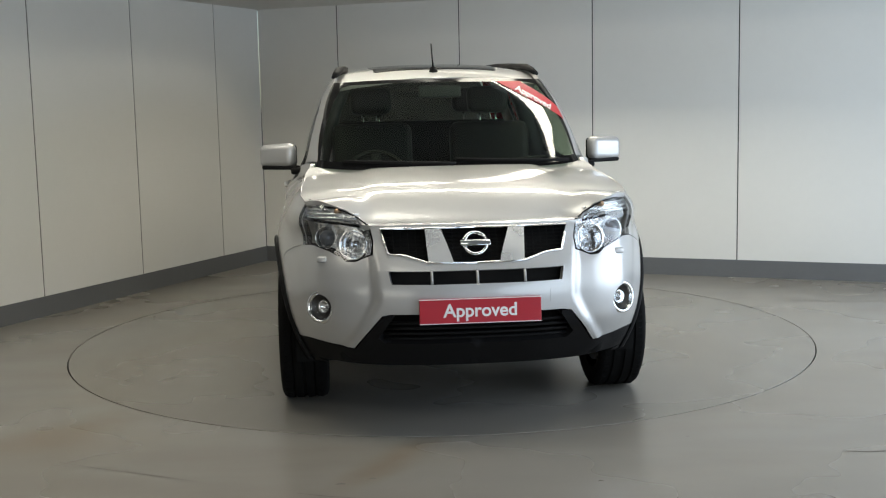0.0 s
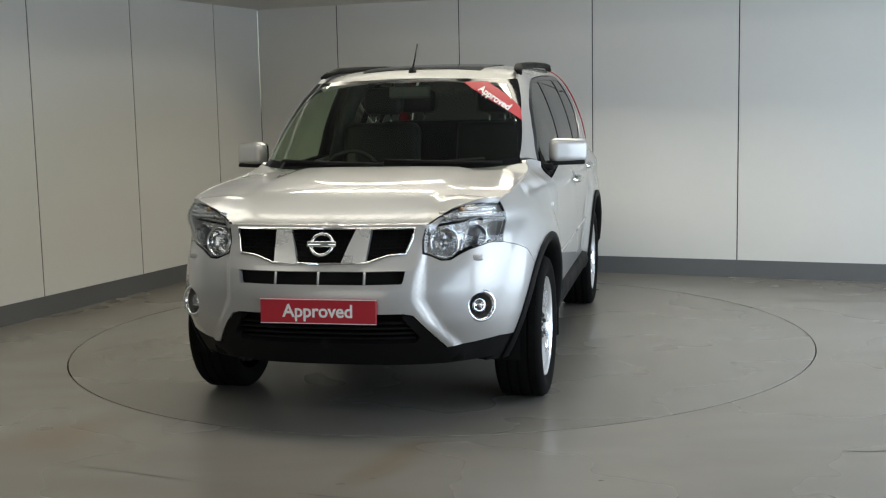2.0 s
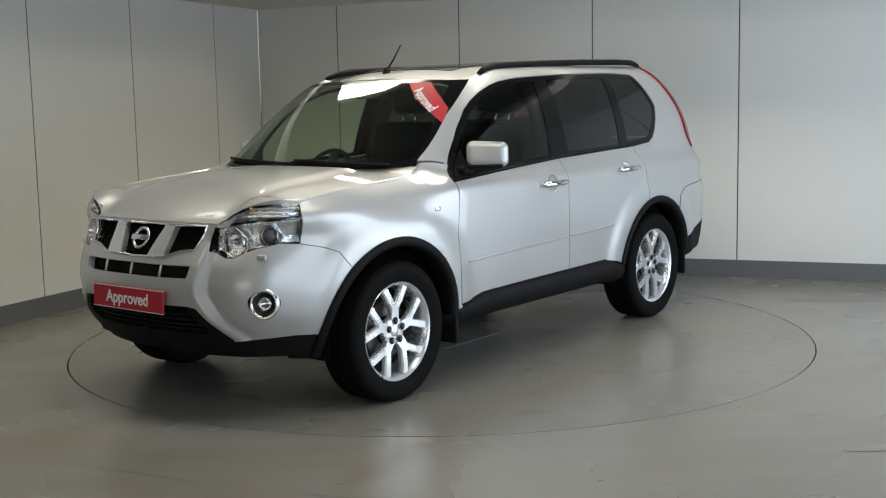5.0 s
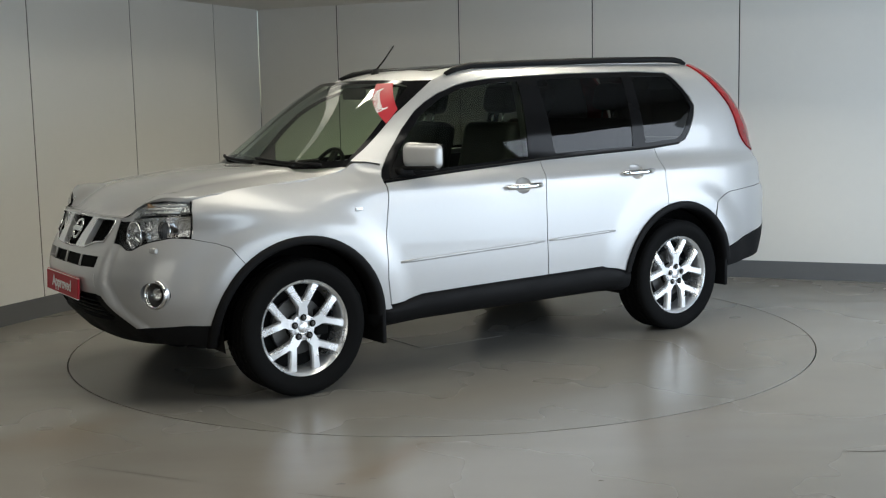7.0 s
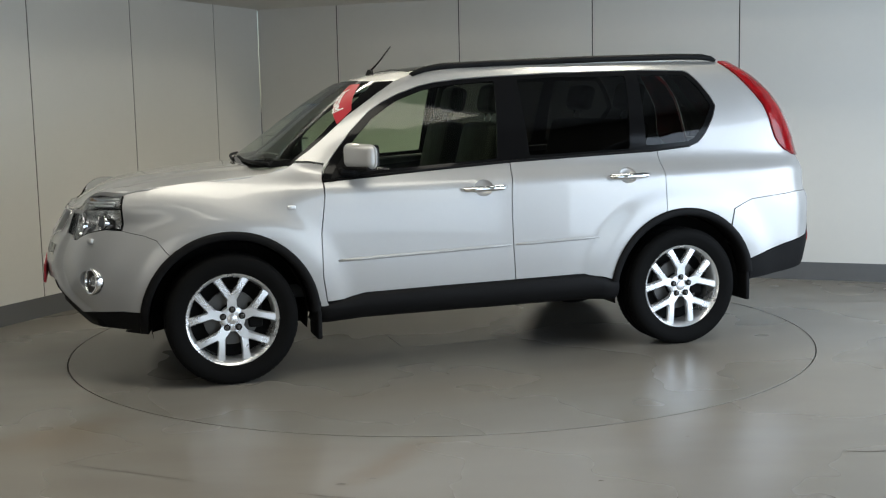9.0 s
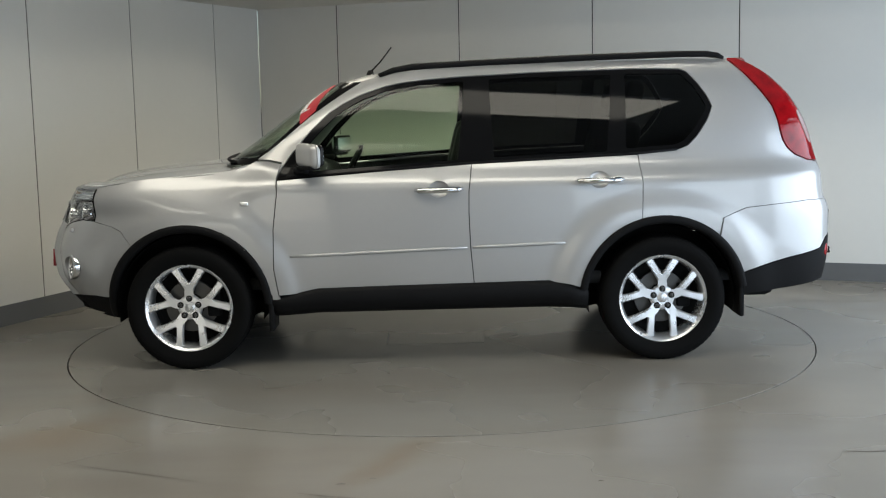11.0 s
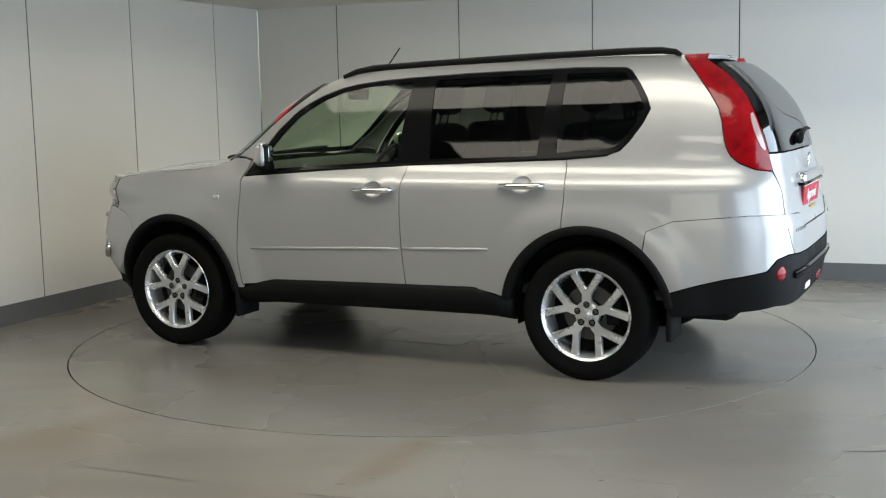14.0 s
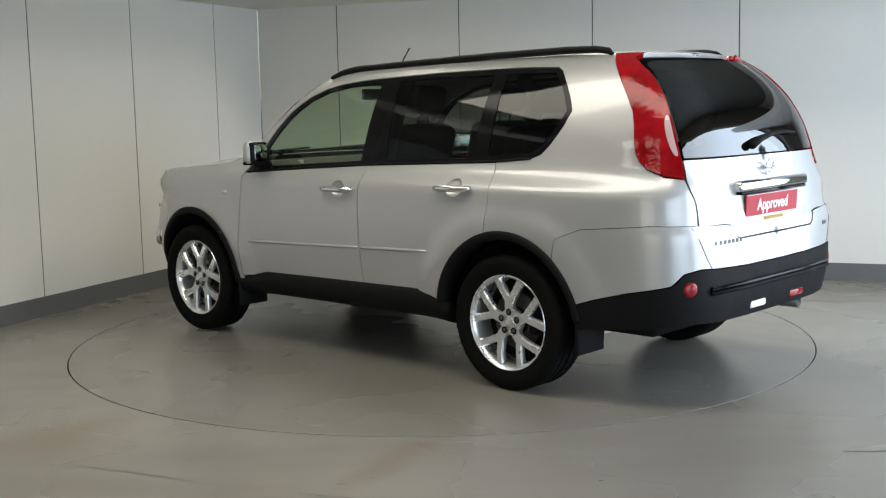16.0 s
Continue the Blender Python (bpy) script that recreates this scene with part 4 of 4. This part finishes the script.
plate("front_plate", pose(2.302, 0.006, 0.570, 0, -3, 0), 0.52, 0.108)
rp = plate("rear_plate", pose(-2.300, 0.0, 0.925, 0, 3, 180), 0.53, 0.112)
part("plate_foot", box_bm(0.002, 0.016, -0.10, 0.10, -0.078, -0.058, 0.002, 1, None, pose(-2.300, 0.0, 0.925, 0, 3, 180)), YELLOW, rp, "yellow strip", smooth=False)
part("tailgate_garnish", box_bm(-2.325, -2.27, -0.345, 0.345, 0.998, 1.052, 0.020, 4), CHROME, car, "chrome tailgate bar with handle")
# black strip modelled in place of the shade under the chrome bar
part("garnish_shadow", box_bm(-2.318, -2.27, -0.33, 0.33, 0.985, 1.000, 0.004, 1), GLOSSBLACK, car)
emb = pose(-2.285, 0, 1.105, 0, 10, 180)
bm = lathe_bm([(0.036 + 0.006 * math.cos(2 * math.pi * k / 8), 0.005 * math.sin(2 * math.pi * k / 8)) for k in range(8)], 30, "x", None, emb, True)
box_bm(-0.004, 0.007, -0.047, 0.047, -0.009, 0.009, 0.003, 1, bm, emb)
part("rear_emblem", bm, CHROME, car, "round chrome emblem with a bar")
for y0, n, z in ((0.575, 7, 0.782), (-0.52, 2, 0.782)):
    bm = bmesh.new()
    for k in range(n):
        y = y0 - k * 0.034
        p = Vector(LOWER(*by_y(abs(y), z, False, True)))
        box_bm(p.x - 0.006, p.x + 0.01, y - 0.022, y, z - 0.010, z + 0.010, 0.002, 1, bm)
    part("rear_badge", bm, DISC, car, "small grey metal badge in bars", smooth=False)

# rear bumper details
bm = bmesh.new()
line = [Vector((TAIL(0.565) - 0.012, y, 0.572)) for y in (-0.60, -0.3, 0, 0.3, 0.60)]
line = [Vector((LOWER(*by_y(abs(p.y), 0.572, False, True))[0] - 0.012, p.y, p.z)) for p in line]
part("bumper_groove", tube_bm(line, 0.012, 6), GLOSSBLACK, car)
line = [Vector((p.x - 0.004, p.y, 0.553)) for p in line]
part("bumper_step", tube_bm(line, 0.010, 6), BLACK, car)
for y, mat, name in ((0.155, PRINT, "reversing_lamp"), (-0.25, RED, "rear_fog_lamp")):
    part(name, box_bm(-2.318, -2.27, y - 0.075, y + 0.075, 0.430, 0.468, 0.008, 2), mat, car)
p = Vector(LOWER(*by_y(0.705, 0.582, False, True)))
mirrored(part("reflector", lathe_bm([(0.0005, 0.011), (0.022, 0.010), (0.034, 0.006), (0.037, -0.001), (0.037, -0.02)], 28, "x", None, Matrix.Translation(p) @ pose(0, 0, 0, 0, 0, 150)), RED, car, "round red corner reflector"))
part("exhaust_pipe", lathe_bm([(0.030, -0.25), (0.030, 0.0), (0.026, 0.0), (0.026, -0.2)], 20, "x", None, pose(-2.20, -0.52, 0.345, 0, 0, 180)), DISC, car)
part("high_brake_lamp", box_bm(-1.868, -1.83, -0.03, 0.03, 1.655, 1.672, 0.005, 1), GLOSSBLACK, car)
line = []
for y, z, o in ((0.125, 1.212, 0.018), (0.03, 1.240, 0.022), (-0.10, 1.262, 0.024), (-0.23, 1.268, 0.020), (-0.37, 1.260, 0.014)):
    q = UPPER(*by_y(abs(y), z, True, True))
    line.append((q[0] - o, y, z))
part("rear_wiper", tube_bm(line, [0.022, 0.017, 0.012, 0.010, 0.007], 8), BLACK, car)
line = [Vector(LOWER(*by_y(y, z, False, True))) + Vector((-0.0035, 0.002, 0)) for y, z in ((0.690, 0.862), (0.665, 0.80), (0.625, 0.72), (0.590, 0.668))]
mirrored(part("bumper_seam", tube_bm(line, 0.0022, 5), GLOSSBLACK, car))

# arch mouldings, sills, flaps, mouldings along the doors
def flare(axle, a0, a1):
    n = 30
    bm = bmesh.new()
    rings = []
    for i in range(n + 1):
        a = radians(a0 + (a1 - a0) * i / n)
        ring = []
        for r, dy in ((0.460, -0.004), (0.467, 0.003), (0.464, 0.012), (0.450, 0.016), (0.434, 0.014), (0.423, 0.007), (0.419, -0.02), (0.419, -0.09), (0.44, -0.11)):
            ax, az = AXLES[axle]
            x, z = ax + r * math.cos(a), az + r * math.sin(a)
            q = by_x(x, min(max(z, 0.27), 1.0))
            ring.append(bm.verts.new((x, LOWER(*q)[1] + dy, z)))
        rings.append(ring)
    for a, b in zip(rings, rings[1:]):
        for k in range(len(a) - 1):
            bm.faces.new((a[k], a[k + 1], b[k + 1], b[k]))
    mirrored(part("arch_moulding", bm, BLACK, car, "black plastic wheel arch moulding"))


flare(0, -8, 178)
flare(1, 8, 172)
sill_prof = [(0.800, 0.455), (0.862, 0.448), (0.880, 0.425), (0.880, 0.375), (0.862, 0.330), (0.80, 0.296), (0.62, 0.296)]
bm = bmesh.new()
rings = []
for x, lift in ((0.875, -0.045), (0.80, -0.05), (0.60, -0.008), (0.20, 0.0), (-0.27, 0.006), (-0.69, 0.012), (-0.80, -0.005), (-0.90, -0.035)):
    rings.append([bm.verts.new((x, y, z + lift * (1 if z > 0.4 else 0.3))) for y, z in sill_prof])
for a, b in zip(rings, rings[1:]):
    for k in range(len(a) - 1):
        bm.faces.new((a[k], a[k + 1], b[k + 1], b[k]))
bm.faces.new(rings[0])
bm.faces.new(rings[-1][::-1])
mirrored(part("sill", bm, BLACK, car, "black plastic sill"))
for x0, x1, z0, z1 in ((0.745, -0.235, 0.622, 0.652), (-0.265, -0.775, 0.653, 0.668)):
    line = [Vector(LOWER(*by_x(x0 + (x1 - x0) * k / 8, z0 + (z1 - z0) * k / 8))) for k in range(9)]
    mirrored(part("door_moulding", tube_bm(line, [0.005] + [0.0075] * 7 + [0.005], 8, None, 1.2), PAINT, car))
mirrored(part("front_mud_flap", box_bm(0.845, 0.872, 0.665, 0.880, 0.205, 0.42, 0.008, 2), BLACK, car))
mirrored(part("rear_mud_flap", box_bm(-1.765, -1.738, 0.665, 0.876, 0.235, 0.47, 0.008, 2, None, None), BLACK, car))

# handles, repeaters, filler seam
for k, (x, z) in enumerate(HANDLES):
    p = Vector(LOWER(*by_x(x, z)))
    m = Matrix.Translation(p) @ pose(0, 0, 0, -10, 0, 0)
    line = [m @ Vector(q) for q in ((0.13, 0.004, -0.003), (0.11, 0.022, -0.001), (0.04, 0.034, 0.002), (-0.04, 0.034, 0.003), (-0.10, 0.026, 0.003), (-0.13, 0.006, 0.003))]
    h = part("door_handle", tube_bm(line, [0.010, 0.0155, 0.0165, 0.0165, 0.017, 0.012], 10), CHROME, car, "chrome door handle")
    h2 = mirrored(h)
    def bowl(u, v, x=x, z=z):
        r2 = min(((u - x) / 0.056) ** 2 + ((v - z) / 0.046) ** 2, 1)
        q = LOWER(u, v)
        return (q[0], q[1] - 0.026 * (1 - r2) ** 0.6, q[2])
    cup = part("handle_cup", sheet_bm(cup_ring(k, 1.0), bowl, (), 0.010, 0.0, 0.0, flip=-1), PAINT, h)
    mirrored(cup).parent = h2
p = Vector(LOWER(*by_x(0.985, 0.918)))
mirrored(part("side_repeater", box_bm(-0.022, 0.022, -0.006, 0.006, -0.011, 0.011, 0.005, 2, None, Matrix.Translation(p)), ALLOY, car))


# mirrors
def door_mirror():
    """A thin swept-back mirror: its outer end trails, the glass looks backwards."""
    m = pose(0.672, 0.825, 0, 0, 0, 27)
    bm = box_bm(-0.050, 0.036, -0.006, 0.214, 1.114, 1.246, 0.036, 5)
    for v in bm.verts:
        k = max(v.co.y, 0) / 0.21
        v.co.x -= (0.020 * k * k if v.co.x > 0 else 0)
        v.co.z -= 0.008 * k
    bmesh.ops.transform(bm, matrix=m, verts=bm.verts)
    cap = part("door_mirror", bm, PAINT, car, "silver door mirror with black base")
    foot = part("mirror_base", box_bm(-0.044, 0.024, -0.02, 0.190, 1.100, 1.124, 0.010, 2, None, m), BLACK, cap)
    arm = part("mirror_arm", box_bm(0.63, 0.715, 0.755, 0.84, 1.075, 1.112, 0.012, 2), BLACK, cap)
    face = part("mirror_glass", box_bm(-0.064, -0.054, 0.022, 0.190, 1.134, 1.222, 0.004, 2, None, m), MIRROR, cap)
    rim_ = part("mirror_rim", box_bm(-0.061, -0.020, 0.004, 0.206, 1.118, 1.236, 0.018, 3, None, m), GLOSSBLACK, cap)
    twin = mirrored(cap)
    for ob in (foot, arm, face, rim_):
        mirrored(ob).parent = twin
    mirrored(part("mirror_triangle", sheet_bm(X([(0.76, 1.058), (0.60, 1.072), (0.645, 1.20), (0.72, 1.12)], True), UPPER, (), 0.04, 0.004, 0.002, flip=-1), BLACK, car))


door_mirror()

# roof rails, aerial, wipers
pts = [(0.24, 1.606), (0.16, 1.634), (0.05, 1.652), (-0.46, 1.672), (-0.94, 1.686), (-1.456, 1.694), (-1.62, 1.692), (-1.69, 1.682), (-1.72, 1.667)]
line = [Vector((x, UPPER(*by_x(x, min(z - 0.022, 1.655), True))[1] - 0.018, z)) for x, z in pts]
mirrored(part("roof_rail", tube_bm(line, [0.016, 0.024, 0.026, 0.026, 0.026, 0.026, 0.025, 0.022, 0.012], 10, None, 0.75), BLACK, car, "black roof rail"))
aerial = part("aerial", lathe_bm([(0.0005, 0.035), (0.016, 0.030), (0.026, 0.0), (0.028, -0.02)], 16, "z", None, pose(0.325, -0.02, 1.622, 0, -8, 0)), BLACK, car, "black roof aerial")
part("aerial_whip", tube_bm([(0.315, -0.02, 1.65), (0.26, -0.02, 1.705), (0.19, -0.02, 1.792)], [0.006, 0.0045, 0.004], 7), BLACK, aerial)
for y0, y1 in ((0.62, 0.02), (0.02, -0.56)):
    line = []
    for k in range(7):
        y = y0 + (y1 - y0) * k / 6
        z = 1.135 + 0.02 * (k / 6)
        line.append(Vector(UPPER(*by_y(abs(y), z, True))))
        line[-1] = Vector((line[-1].x + 0.022, y, line[-1].z + 0.004))
    part("wiper", tube_bm(line, 0.0085, 6), BLACK, car)
part("wiper_arm", tube_bm([(1.09, 0.30, 1.125), (1.10, 0.36, 1.150), (1.02, 0.52, 1.155)], 0.011, 6), BLACK, car)

# sticker in the windscreen's upper corner
band = Y([(0.318, 1.558), (0.452, 1.558), (0.645, 1.415), (0.668, 1.340), (0.50, 1.448)], True)
sticker = part("window_sticker", sheet_bm(band, UPPER, (), 0.02, 0.0, 0.003, flip=-1), STICKER, car, "red corner sticker with white lettering")
bm = text_bm("Approved", 0.056, Matrix.Identity(4))
a0, a1 = Vector((0.375, 1.548)), Vector((0.645, 1.378))
for v in bm.verts:
    along_band = a0.lerp(a1, 0.5) + (a1 - a0).normalized() * v.co.x * 0.95 + Vector((0.53, 0.85)) * v.co.y * 0.8
    s, z = by_y(along_band.x, along_band.y, True)
    p0 = Vector(UPPER(s, z))
    v.co = p0 + Vector((0.0055, 0.002, 0.0045)) + Vector((0.6, 0.1, 0.8)) * v.co.z
part("sticker_lettering", bm, PRINT, sticker, smooth=False)

# ---- wheels ----
def wheel():
    w = new("wheel")
    w.parent = car
    tyre = [(0.250, -0.096), (0.285, -0.112), (0.315, -0.113), (0.334, -0.104), (0.342, -0.092), (0.345, -0.060), (0.345, -0.056), (0.337, -0.054), (0.337, -0.046), (0.345, -0.044), (0.346, -0.010), (0.338, -0.008), (0.338, 0.008), (0.346, 0.010), (0.345, 0.044), (0.337, 0.046), (0.337, 0.054), (0.345, 0.056), (0.345, 0.060), (0.342, 0.092), (0.334, 0.104), (0.315, 0.113), (0.285, 0.112), (0.256, 0.100), (0.244, 0.096), (0.232, 0.085)]
    hard(part("tyre", lathe_bm(tyre, 72), RUBBER, w, "black road tyre"), 50)
    bm = bmesh.new()
    for i in range(72):
        a = 2 * math.pi * i / 72
        for s in (-1, 1):
            box_bm(-0.0105, 0.0105, s * 0.062, s * 0.088, 0.336, 0.3455, 0.0, 1, bm, Matrix.Rotation(a + (0.02 if s > 0 else 0), 4, "Y"))
    tagged(part("tread", bm, RUBBER, w, smooth=False), kind="stuff")
    rim_prof = [(0.216, -0.09), (0.216, 0.02), (0.220, 0.06), (0.227, 0.085), (0.235, 0.094), (0.242, 0.099), (0.245, 0.095), (0.242, 0.082)]
    hard(part("rim", lathe_bm(rim_prof, 72), ALLOY, w, "silver alloy rim"), 40)
    bm = bmesh.new()
    lathe_bm([(0.0005, 0.070), (0.03, 0.071), (0.055, 0.0735), (0.066, 0.070), (0.070, 0.060), (0.066, 0.03), (0.0005, 0.02)], 40, "y", bm)
    for k in range(5):
        mid_a = radians(90 + 72 * k)
        for s in (-1, 1):
            gap_a = mid_a + s * radians(36)
            run, across = Vector((math.cos(gap_a), 0, math.sin(gap_a))), Vector((math.sin(gap_a), 0, -math.cos(gap_a))) * s
            rings = []
            for i in range(9):
                u = i / 8
                c = run * (0.036 + 0.181 * u) + across * (0.036 + 0.019 * step01(0.0, 0.35, u) + 0.011 * u)
                wide = 0.0198 + 0.0035 * step01(0.8, 1.0, u)
                h = 0.071 + 0.006 * math.sin(u * math.pi) + 0.012 * u - (0.0007 if s > 0 else 0)
                rings.append([bm.verts.new(c + across * (q * wide) + Vector((0, h + dy, 0))) for q, dy in ((-1.0, -0.030), (-1.0, -0.010), (-0.72, 0.0), (0.72, 0.0), (1.0, -0.010), (1.0, -0.030))])
            for p, q in zip(rings, rings[1:]):
                for j in range(5):
                    bm.faces.new((p[j], p[j + 1], q[j + 1], q[j]))
        web = []
        for r, half in ((0.055, 0.026), (0.090, 0.025), (0.118, 0.020), (0.134, 0.013), (0.137, 0.013)):
            rad, tan = Vector((math.cos(mid_a), 0, math.sin(mid_a))), Vector((-math.sin(mid_a), 0, math.cos(mid_a)))
            web.append([bm.verts.new(rad * r + tan * (q * half) + Vector((0, 0.0768 + 0.07 * (r - 0.055) - (0.022 if r > 0.136 else 0), 0))) for q in (-1, 0, 1)])
        for p, q in zip(web, web[1:]):
            for j in range(2):
                bm.faces.new((p[j], p[j + 1], q[j + 1], q[j]))
    hard(part("spokes", bm, ALLOY, w, "five split silver spokes"), 28)
    hard(part("hub_cap", lathe_bm([(0.0005, 0.080), (0.020, 0.079), (0.027, 0.075), (0.029, 0.068)], 28), ALLOY, w), 40)
    for k in range(5):
        a = radians(90 + 72 * k)
        m = Matrix.Translation((0.052 * math.cos(a), 0, 0.052 * math.sin(a)))
        hard(part("wheel_nut", lathe_bm([(0.0005, 0.090), (0.008, 0.089), (0.010, 0.083), (0.010, 0.070)], 6, "y", None, m), DISC, w), 30)
        # flat near-black ring: the shade round the nut, put into colour
        part("nut_seat", lathe_bm([(0.0105, 0.0800), (0.0175, 0.0803)], 16, "y", None, m), DARK, w)
    hard(part("brake_disc", lathe_bm([(0.07, 0.01), (0.07, 0.012), (0.145, 0.012), (0.145, -0.012), (0.07, -0.012)], 48), DISC, w), 40)
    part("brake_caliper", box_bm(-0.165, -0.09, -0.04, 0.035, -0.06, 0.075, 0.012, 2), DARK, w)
    # near-black disc standing for the shade behind the spokes
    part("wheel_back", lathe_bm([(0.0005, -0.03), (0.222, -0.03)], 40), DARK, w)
    return w


first = wheel()
TRACK = 0.772
first.matrix_basis = pose(1.315, TRACK, 0.345) 
for x, s, turn in ((-1.315, 1, 0), (1.315, -1, 20), (-1.315, -1, 50)):
    m = pose(x, TRACK * s, 0.345, 0, 0, 0 if s > 0 else 180)
    copy_thing(first, m @ Matrix.Rotation(radians(turn), 4, "Y"))

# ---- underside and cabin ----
# underbody, bay and wells carry the shade below the car in their colour
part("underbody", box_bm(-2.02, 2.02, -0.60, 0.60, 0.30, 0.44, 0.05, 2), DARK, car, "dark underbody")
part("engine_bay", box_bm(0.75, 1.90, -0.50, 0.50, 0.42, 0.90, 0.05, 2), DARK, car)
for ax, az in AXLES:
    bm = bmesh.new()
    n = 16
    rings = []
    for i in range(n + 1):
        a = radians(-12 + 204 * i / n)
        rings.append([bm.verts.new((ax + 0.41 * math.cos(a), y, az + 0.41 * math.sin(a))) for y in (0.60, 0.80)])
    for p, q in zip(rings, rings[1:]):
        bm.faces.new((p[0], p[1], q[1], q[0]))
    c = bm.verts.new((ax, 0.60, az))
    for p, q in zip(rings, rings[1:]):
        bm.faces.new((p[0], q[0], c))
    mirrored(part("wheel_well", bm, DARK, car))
for x, z, r in ((1.2, 0.30, 0.03), (-1.315, 0.33, 0.04)):
    part("axle_beam", tube_bm([(x, -0.66, z), (x, 0, z - 0.02), (x, 0.66, z)], r, 8), DARK, car)
part("silencer", box_bm(-2.05, -1.78, -0.55, 0.1, 0.34, 0.44, 0.04, 3), DARK, car)
part("cabin_floor", box_bm(-2.1, 1.0, -0.74, 0.74, 0.42, 0.47), TRIM, car)
liner = X([(0.86, 0.44), (-0.9, 0.44), (-0.95, 0.70), (-1.1, 0.86), (-1.55, 0.86), (-1.75, 0.70), (-2.0, 0.70), (-2.05, 1.05), (-1.9, 1.13), (-0.75, 1.11), (-0.268, 1.092), (0.235, 1.063), (0.772, 1.03)])
panel("door_lining", liner, TRIM, gap=0, rim=0, lift=-0.055, step=0.08, label="dark door lining")
part("tailgate_lining", box_bm(-2.20, -2.16, -0.60, 0.60, 0.45, 1.14, 0.02, 2), TRIM, car)
lin = [(0.38, 0), (0.33, 0.40), (0.25, 0.50), (-1.70, 0.47), (-1.78, 0)]
part("headlining", sheet_bm(lin, lambda x, y: (x, y, roof(x, y)[2] - 0.035), (), 0.12, 0.0, 0.0, True), LINING, car, "pale grey headlining")
dash = bmesh.new()
rings = []
for y in (-0.72, -0.4, 0, 0.4, 0.72):
    d = 0.06 * (abs(y) / 0.72) ** 2
    rings.append([dash.verts.new((x - d, y, z)) for x, z in ((1.06, 1.09), (0.92, 1.105), (0.78, 1.10), (0.66, 1.06), (0.62, 0.98), (0.66, 0.80), (0.72, 0.60), (0.95, 0.50), (1.06, 0.9))])
for a, b in zip(rings, rings[1:]):
    for k in range(9):
        dash.faces.new((a[k], a[(k + 1) % 9], b[(k + 1) % 9], b[k]))
part("dashboard", dash, TRIM, car)
mw = pose(0.50, -0.37, 1.015, 0, 62, 0)
bm = lathe_bm([(0.180 + 0.014 * math.cos(2 * math.pi * k / 10), 0.014 * math.sin(2 * math.pi * k / 10)) for k in range(10)], 40, "z", None, mw, True)
box_bm(-0.05, 0.05, -0.17, 0.17, -0.02, 0.012, 0.012, 2, bm, mw)
box_bm(-0.17, 0.0, -0.03, 0.03, -0.02, 0.01, 0.01, 2, bm, mw)
part("steering_wheel", bm, LEATHER, car, "black steering wheel")
part("rear_view_mirror", box_bm(0.47, 0.50, -0.12, 0.12, 1.475, 1.545, 0.014, 3), TRIM, car)


def seat(x, y, wide):
    s = part("seat", box_bm(x - 0.26, x + 0.27, y - wide / 2, y + wide / 2, 0.62, 0.79, 0.055, 3), LEATHER, car, "black leather seat")
    m = Matrix.Translation((x - 0.24, y, 0.74)) @ pose(0, 0, 0, 0, -14, 0)
    part("seat_back", box_bm(-0.075, 0.075, -wide / 2, wide / 2, 0.0, 0.60, 0.055, 3, None, m), LEATHER, s)
    part("seat_base", box_bm(x - 0.22, x + 0.22, y - wide / 2 + 0.04, y + wide / 2 - 0.04, 0.46, 0.63, 0.02, 1), TRIM, s)
    for hy in ((0,) if wide < 0.8 else (-0.36, 0.36)):
        part("headrest", box_bm(-0.055, 0.055, hy - 0.13, hy + 0.13, 0.66, 0.83, 0.045, 4, None, m), LEATHER, s)
        for k in (-0.05, 0.05):
            part("headrest_post", tube_bm([m @ Vector((0, hy + k, 0.58)), m @ Vector((0, hy + k, 0.68))], 0.006, 6), CHROME, s)


seat(0.10, 0.37, 0.50)
seat(0.10, -0.37, 0.50)
seat(-0.80, 0.0, 1.24)
part("parcel_cover", box_bm(-2.05, -1.25, -0.62, 0.62, 1.02, 1.05, 0.01, 1), TRIM, car)
for s in (-1, 1):
    part("inner_pillar", tube_bm([(-0.29, s * 0.70, 1.08), (-0.31, s * 0.60, 1.42), (-0.33, s * 0.52, 1.60)], 0.05, 8), TRIM, car)

# the nose is blunter than the plain profile: draw everything ahead of the front wheels back a little
for ob in car.children_recursive:
    if ob.type == "MESH" and not any(p.name.startswith("wheel") and p.type == "EMPTY" for p in (ob.parent,)):
        for v in ob.data.vertices:
            v.co.x -= (0.054 - 0.060 * step01(0.40, 0.74, abs(v.co.y))) * step01(1.70, 2.14, v.co.x)
for ob in car.children:
    ob.matrix_basis = Matrix.Translation(SHIFT) @ pose(0, 0, 0, 0, 0, 0.2) @ ob.matrix_basis


hatch = part("hatch", box_bm(-0.26, 0.335, -0.20, 0.29, -0.004, 0.0015, 0.001, 1), TABLETOP, turntable, "flush grey painted hatch plate", smooth=False)
part("hatch_edge", box_bm(0.330, 0.3355, -0.10, 0.24, 0.0, 0.003, 0.001, 1), SKIRT, turntable, smooth=False)


# ---- movement ----
def motions():
    rows = []
    for k in range(33):
        t = k * 0.5
        rows.append((t, pose(0, 0, 0, 0, 0, -85.5 - 8.613 * t)))
    walk(car, rows)
    walk(turntable, rows)


motions()
